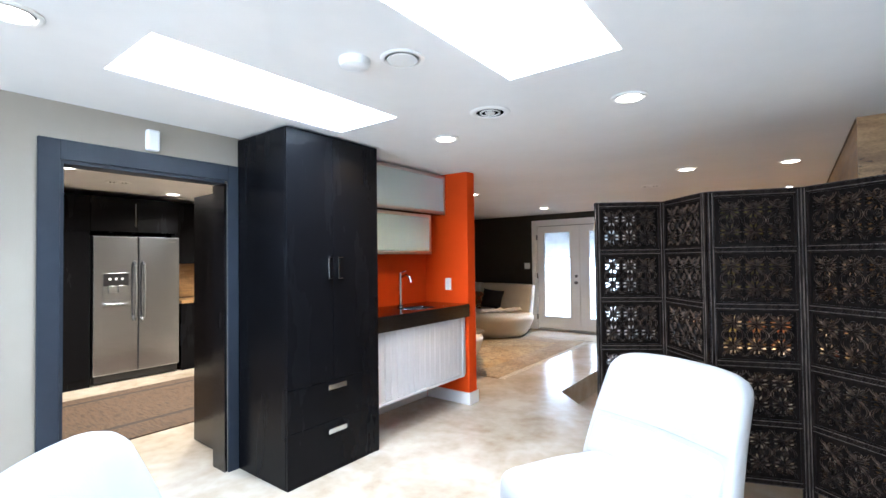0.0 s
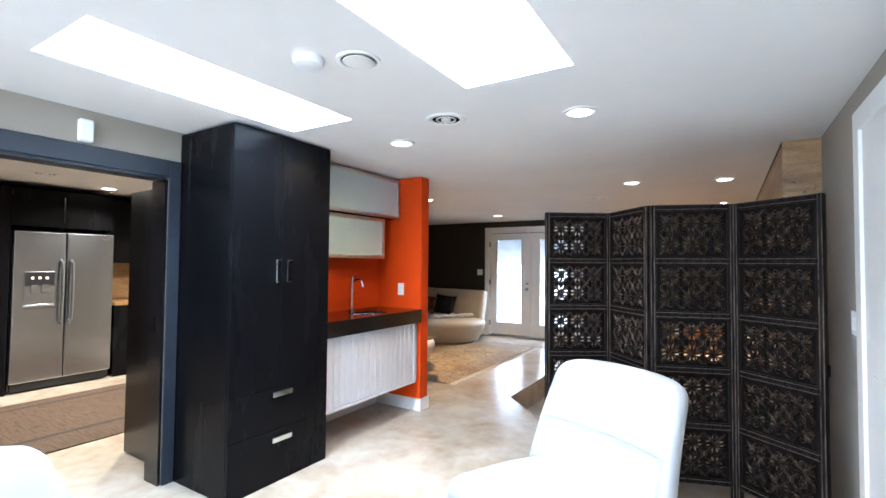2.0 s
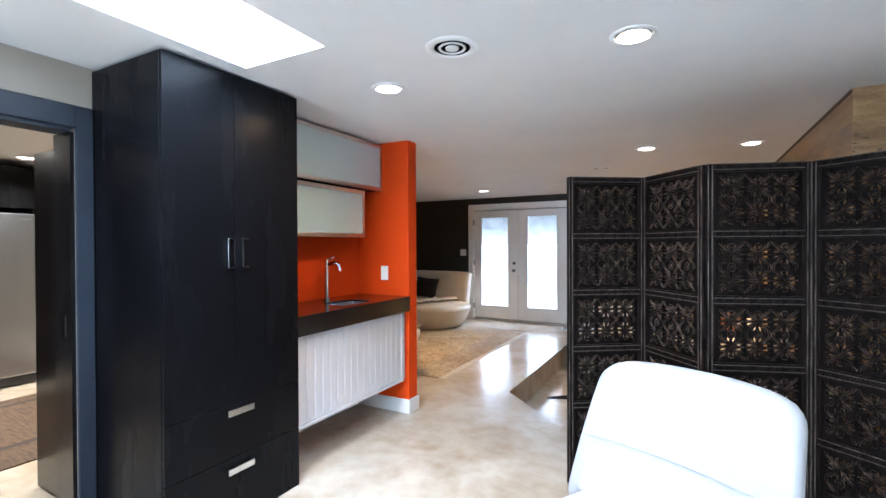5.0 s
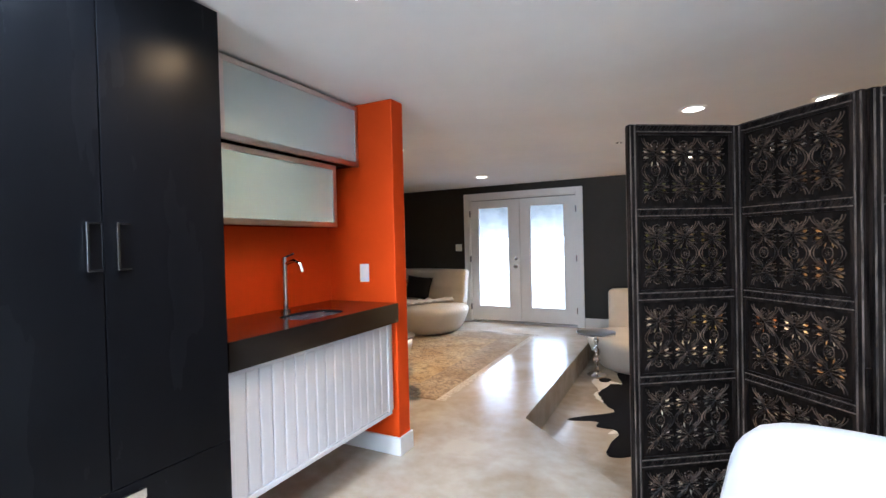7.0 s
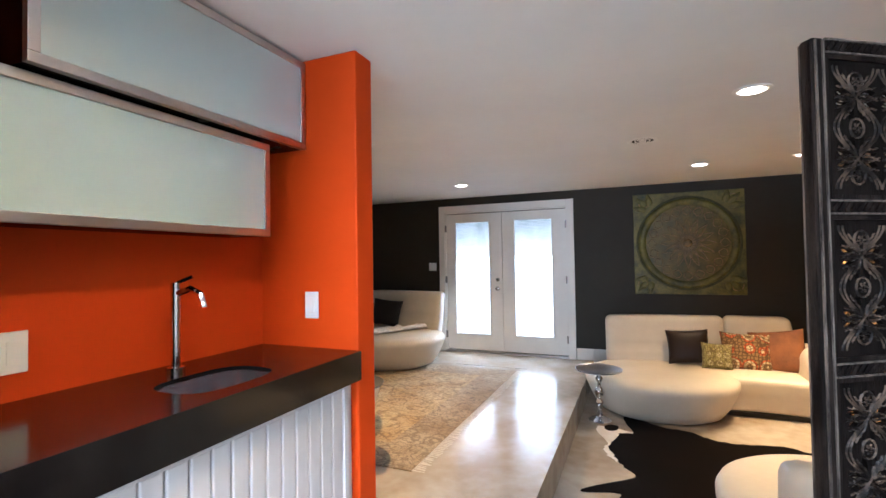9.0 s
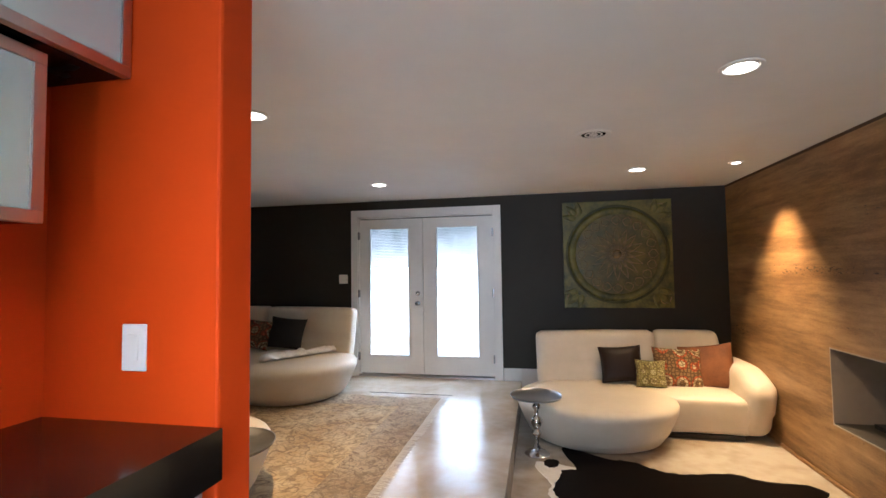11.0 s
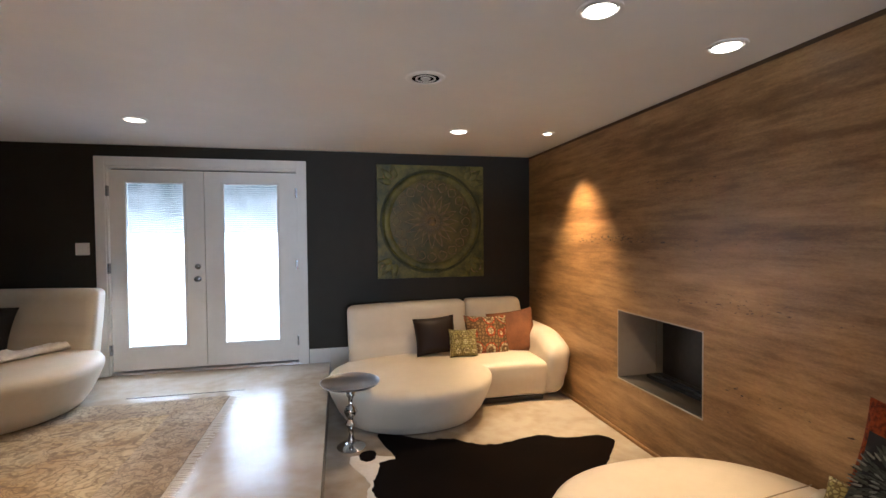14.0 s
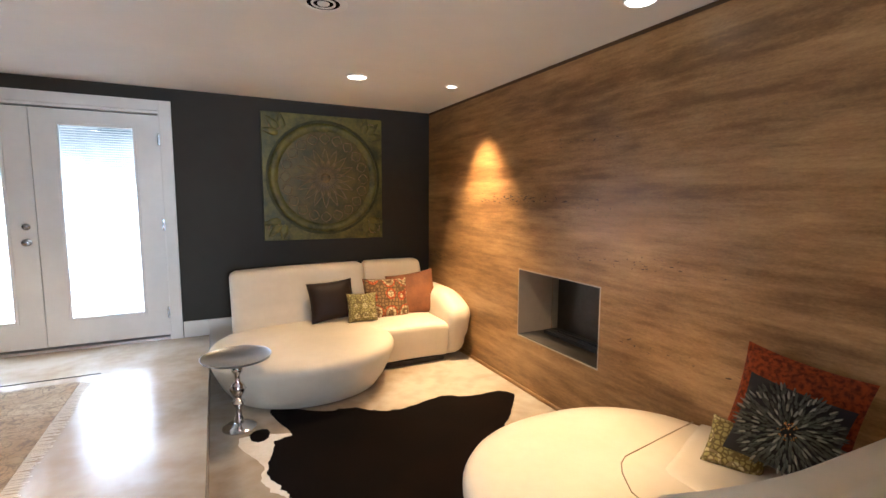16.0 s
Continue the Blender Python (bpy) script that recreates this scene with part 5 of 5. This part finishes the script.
part("body", lathe([(0.12, 0.02), (0.13, 0.05), (0.115, 0.2), (0.13, 0.38)], 32), M_DARKRED, st, "", 60)
part("foot_ring", lathe([(0.15, 0.0), (0.155, 0.01), (0.12, 0.022)], 32), M_CHROME, st, "chrome foot ring", 50)


# ---- carved wall panel ----
def wall_art():
    a = thing("wall_art", "square green-gold relief panel with a round medallion", "artwork", pose(-1.722, FY - 0.004, 1.497))
    part("panel", cuboid(-0.60, 0.60, -0.032, 0, -0.62, 0.62, bevel=0.004), M_PATINA, a)

    def turned(name, profile, mat, caps=False):
        o = part(name, lathe(profile, 96, caps=caps), mat, a, "", 60)
        o.matrix_local = pose(0, -0.032, 0, 90)

    turned("groove", [(0.572, 0.0005), (0.565, 0.002), (0.552, 0.002), (0.545, 0.0005)], M_GROOVE)
    turned("ring", [(0.545, 0.0006), (0.535, 0.016), (0.515, 0.021), (0.475, 0.018), (0.462, 0.004)], M_PATINA)
    turned("field", [(0.462, 0.003), (0.30, 0.0045), (0.02, 0.006)], M_BRONZE, True)
    turned("boss", [(0.05, 0.006), (0.045, 0.016), (0.02, 0.022), (0.004, 0.023)], M_RUBBED_GILT, True)

    def petal(r0, r1, width, rad):
        pts = []
        for k in range(19):
            u = k / 18
            s = math.sin(math.pi * (1 - abs(2 * u - 1)) ** 0.8 * 0.5)
            w = width * math.sin(math.pi * min(1.0, s)) * (1 if u < 0.5 else -1)
            pts.append((w, 0, r0 + (r1 - r0) * s))
        return mesh("petal", tube(bmesh.new(), pts, rad, 5), M_RUBBED_GILT, 60)

    long_petal, short_petal, scallop = petal(0.045, 0.30, 0.030, 0.0042), petal(0.05, 0.20, 0.016, 0.0034), petal(0.34, 0.445, 0.05, 0.005)
    for me, n, off in ((long_petal, 16, 0), (short_petal, 16, 0.5), (scallop, 20, 0)):
        for k in range(n):
            o = part("petal", me, None, a)
            o.matrix_local = pose(0, -0.0375, 0, 0, 360 * (k + off) / n, 0)
    bm = bmesh.new()
    bmesh.ops.create_icosphere(bm, subdivisions=2, radius=1)
    for v in bm.verts:
        v.co = Vector((v.co.x * 0.030 * (1.2 - 0.7 * v.co.z), v.co.y * 0.010, v.co.z * 0.085))
    leaf = mesh("corner_leaf", bm, M_PATINA, 60)
    curl = mesh("corner_scroll", tube(bmesh.new(), [(0.012 * t * math.cos(t), 0, 0.012 * t * math.sin(t)) for t in [0.5 + 0.35 * k for k in range(18)]], 0.006, 5), M_RUBBED_GILT, 60)
    for sx in (-1, 1):
        for sz in (-1, 1):
            for u, v, q in ((0.50, 0.52, 0), (0.42, 0.545, -35), (0.525, 0.44, 35)):
                o = part("corner_leaf", leaf, None, a)
                o.matrix_local = pose(sx * u, -0.033, sz * v, 0, math.degrees(math.atan2(sx, sz)) + q * sx * sz, 0)
            o = part("corner_scroll", curl, None, a)
            o.matrix_local = pose(sx * 0.49, -0.034, sz * 0.51, 0, 90 * (sx + sz), 0)


wall_art()


# ---- cowhide ----
def hide_outline(lobes, base, seed, rag=1.0):
    """Points of a hide's edge: a body with legs and neck as lobes, and a ragged rim."""
    pts = []
    for k in range(320):
        a = 360 * k / 320
        r = base
        for ang, length, width in lobes:
            d = (a - ang + 180) % 360 - 180
            r += length * math.exp(-(d / width) ** 2)
        q = radians(a)
        r += rag * (0.07 * noise.noise(Vector((3.0 * math.cos(q), 3.0 * math.sin(q), seed))) + 0.055 * noise.noise(Vector((9 * math.cos(q), 9 * math.sin(q), seed + 4))) + 0.03 * noise.noise(Vector((24 * math.cos(q), 24 * math.sin(q), seed + 8))))
        pts.append((r * math.cos(q), r * math.sin(q)))
    return pts


def hide_sheet(pts, z0, z1):
    bm = bmesh.new()
    lo = [bm.verts.new((x, y, z0)) for x, y in pts]
    hi = [bm.verts.new((x * 0.995, y * 0.995, z1)) for x, y in pts]
    c = bm.verts.new((0, 0, z1))
    n = len(pts)
    for i in range(n):
        bm.faces.new((lo[i], lo[(i + 1) % n], hi[(i + 1) % n], hi[i]))
        bm.faces.new((hi[i], hi[(i + 1) % n], c))
    return bm


h = thing("cowhide_rug", "dark brown cowhide rug with white edges on the sunken floor", "rug", pose(-1.72, 7.62, SUNK))
LOBES = [(-148, 0.42, 4), (-136, 0.30, 8), (-114, 0.64, 10), (124, 0.58, 8), (140, 0.16, 10), (107, 0.20, 9), (55, 0.12, 10), (42, 0.20, 10), (30, 0.42, 8), (20, 0.20, 8), (-45, 0.45, 15)]
part("white_edge", hide_sheet(hide_outline([(143, 0.52, 12), (168, 0.29, 18), (-147, 0.52, 3), (-128, 0.38, 4)], 0.60, 7, 0.8), 0.001, 0.003), M_HIDE_WHITE, h, "white hair at the hide's edge")
part("dark_hide", hide_sheet(hide_outline(LOBES + [(160, 0.20, 20)], 0.68, 7, 0.75), 0.0035, 0.0065), M_HIDE, h, "glossy dark brown hair")
o = part("spot", hide_sheet([(0.65 * x, 0.9 * y) for x, y in hide_outline([(40, 0.02, 30)], 0.09, 2, 0.18)], 0.0035, 0.006), M_HIDE, h, "dark spot on the white hair")
o.location = (-0.83, 0.69, 0)

# ---- fireplace lining, trims ----
bm = bmesh.new()
fx0, fx1 = EX + 0.152, SX + 0.42
box(bm, fx1, fx1 + 0.02, FP[0] - 0.02, FP[1] + 0.02, FP[2] - 0.02, FP[3] + 0.02)
box(bm, fx0, fx1, FP[0] - 0.02, FP[0], FP[2], FP[3])
box(bm, fx0, fx1, FP[1], FP[1] + 0.02, FP[2], FP[3])
box(bm, fx0, fx1, FP[0] - 0.02, FP[1] + 0.02, FP[2] - 0.02, FP[2])
box(bm, fx0, fx1, FP[0] - 0.02, FP[1] + 0.02, FP[3], FP[3] + 0.02)
setting("fireplace_back", cuboid(fx1 - 0.012, fx1 - 0.002, FP[0] + 0.012, FP[1] - 0.012, FP[2] + 0.012, FP[3] - 0.012), M_FIREBOX_DARK, "dark glossy firebox back panel", "fireplace")
setting("fireplace_lining", bm, M_FIREBOX, "plain smoked grey firebox lining", "fireplace")
bm = bmesh.new()
e = 0.008
for y0, y1, z0, z1 in ((FP[0], FP[0] + e, FP[2], FP[3]), (FP[1] - e, FP[1], FP[2], FP[3]), (FP[0] + e, FP[1] - e, FP[2], FP[2] + e), (FP[0] + e, FP[1] - e, FP[3] - e, FP[3])):
    box(bm, SX - 0.002, SX + 0.345, y0, y1, z0, z1)
setting("trim_fireplace", bm, M_FIREBOX, "thin dark metal fireplace edge", "trim")
setting("fireplace_floor", cuboid(SX + 0.004, fx1 - 0.014, FP[0] + e + 0.002, FP[1] - e - 0.002, FP[2] + e + 0.0005, FP[2] + e + 0.006), M_FIREBOX_DARK, "dark polished firebox floor", "fireplace")
b = thing("fireplace_burner", "low black linear gas burner in the firebox", "burner", pose(SX + 0.26, (FP[0] + FP[1]) / 2, FP[2] + e + 0.0065))
part("tray", cuboid(-0.06, 0.06, -0.36, 0.36, 0, 0.03, bevel=0.004), M_BLACK, b)
part("slot", cuboid(-0.015, 0.015, -0.33, 0.33, 0.03, 0.034), M_STEEL, b)
setting("baseboard_stone", cuboid(SX - 0.022, SX, SY, FY - 0.02, SUNK, SUNK + 0.03, bevel=0.008), M_STONE, "narrow stone trim at the wall's foot", "baseboard")
# proud strip painted as the shadow gap; the stone itself has no recess
setting("trim_stone_top", cuboid(SX - 0.004, SX - 0.0005, SY, FY - 0.016, CEIL - 0.024, CEIL - 0.001), M_SHADOW_GAP, "dark brown strip painting the shadow gap at the stone wall's top", "trim")
setting("trim_floor_line", cuboid(-4.48, -3.55, 9.277, 9.291, 0.0005, 0.002), M_MATT_BLACK, "dark joint strip in the floor", "trim")

# white door on the east wall
bm = bmesh.new()
EY1, EY0 = 4.46, 3.62
box(bm, EX - 0.02, EX, EY1, EY1 + 0.10, 0, 2.12, bevel=0.004)
box(bm, EX - 0.02, EX, EY0 - 0.10, EY0, 0, 2.12, bevel=0.004)
box(bm, EX - 0.02, EX, EY0, EY1, 2.02, 2.12, bevel=0.004)
setting("trim_east_door", bm, M_WHITE, "white painted door casing", "trim")
d = tagged(thing("door_2", "closed white panel door in the taupe wall", "door", pose(EX, EY0, 0)), kind="structure")
part("leaf", cuboid(-0.006, 0.0, 0.003, EY1 - EY0 - 0.003, 0.01, 2.018), M_WHITE, d)
for z0, z1 in ((0.2, 0.95), (1.1, 1.88)):
    part("panel", cuboid(-0.012, -0.006, 0.12, EY1 - EY0 - 0.12, z0, z1, bevel=0.004), M_WHITE, d)
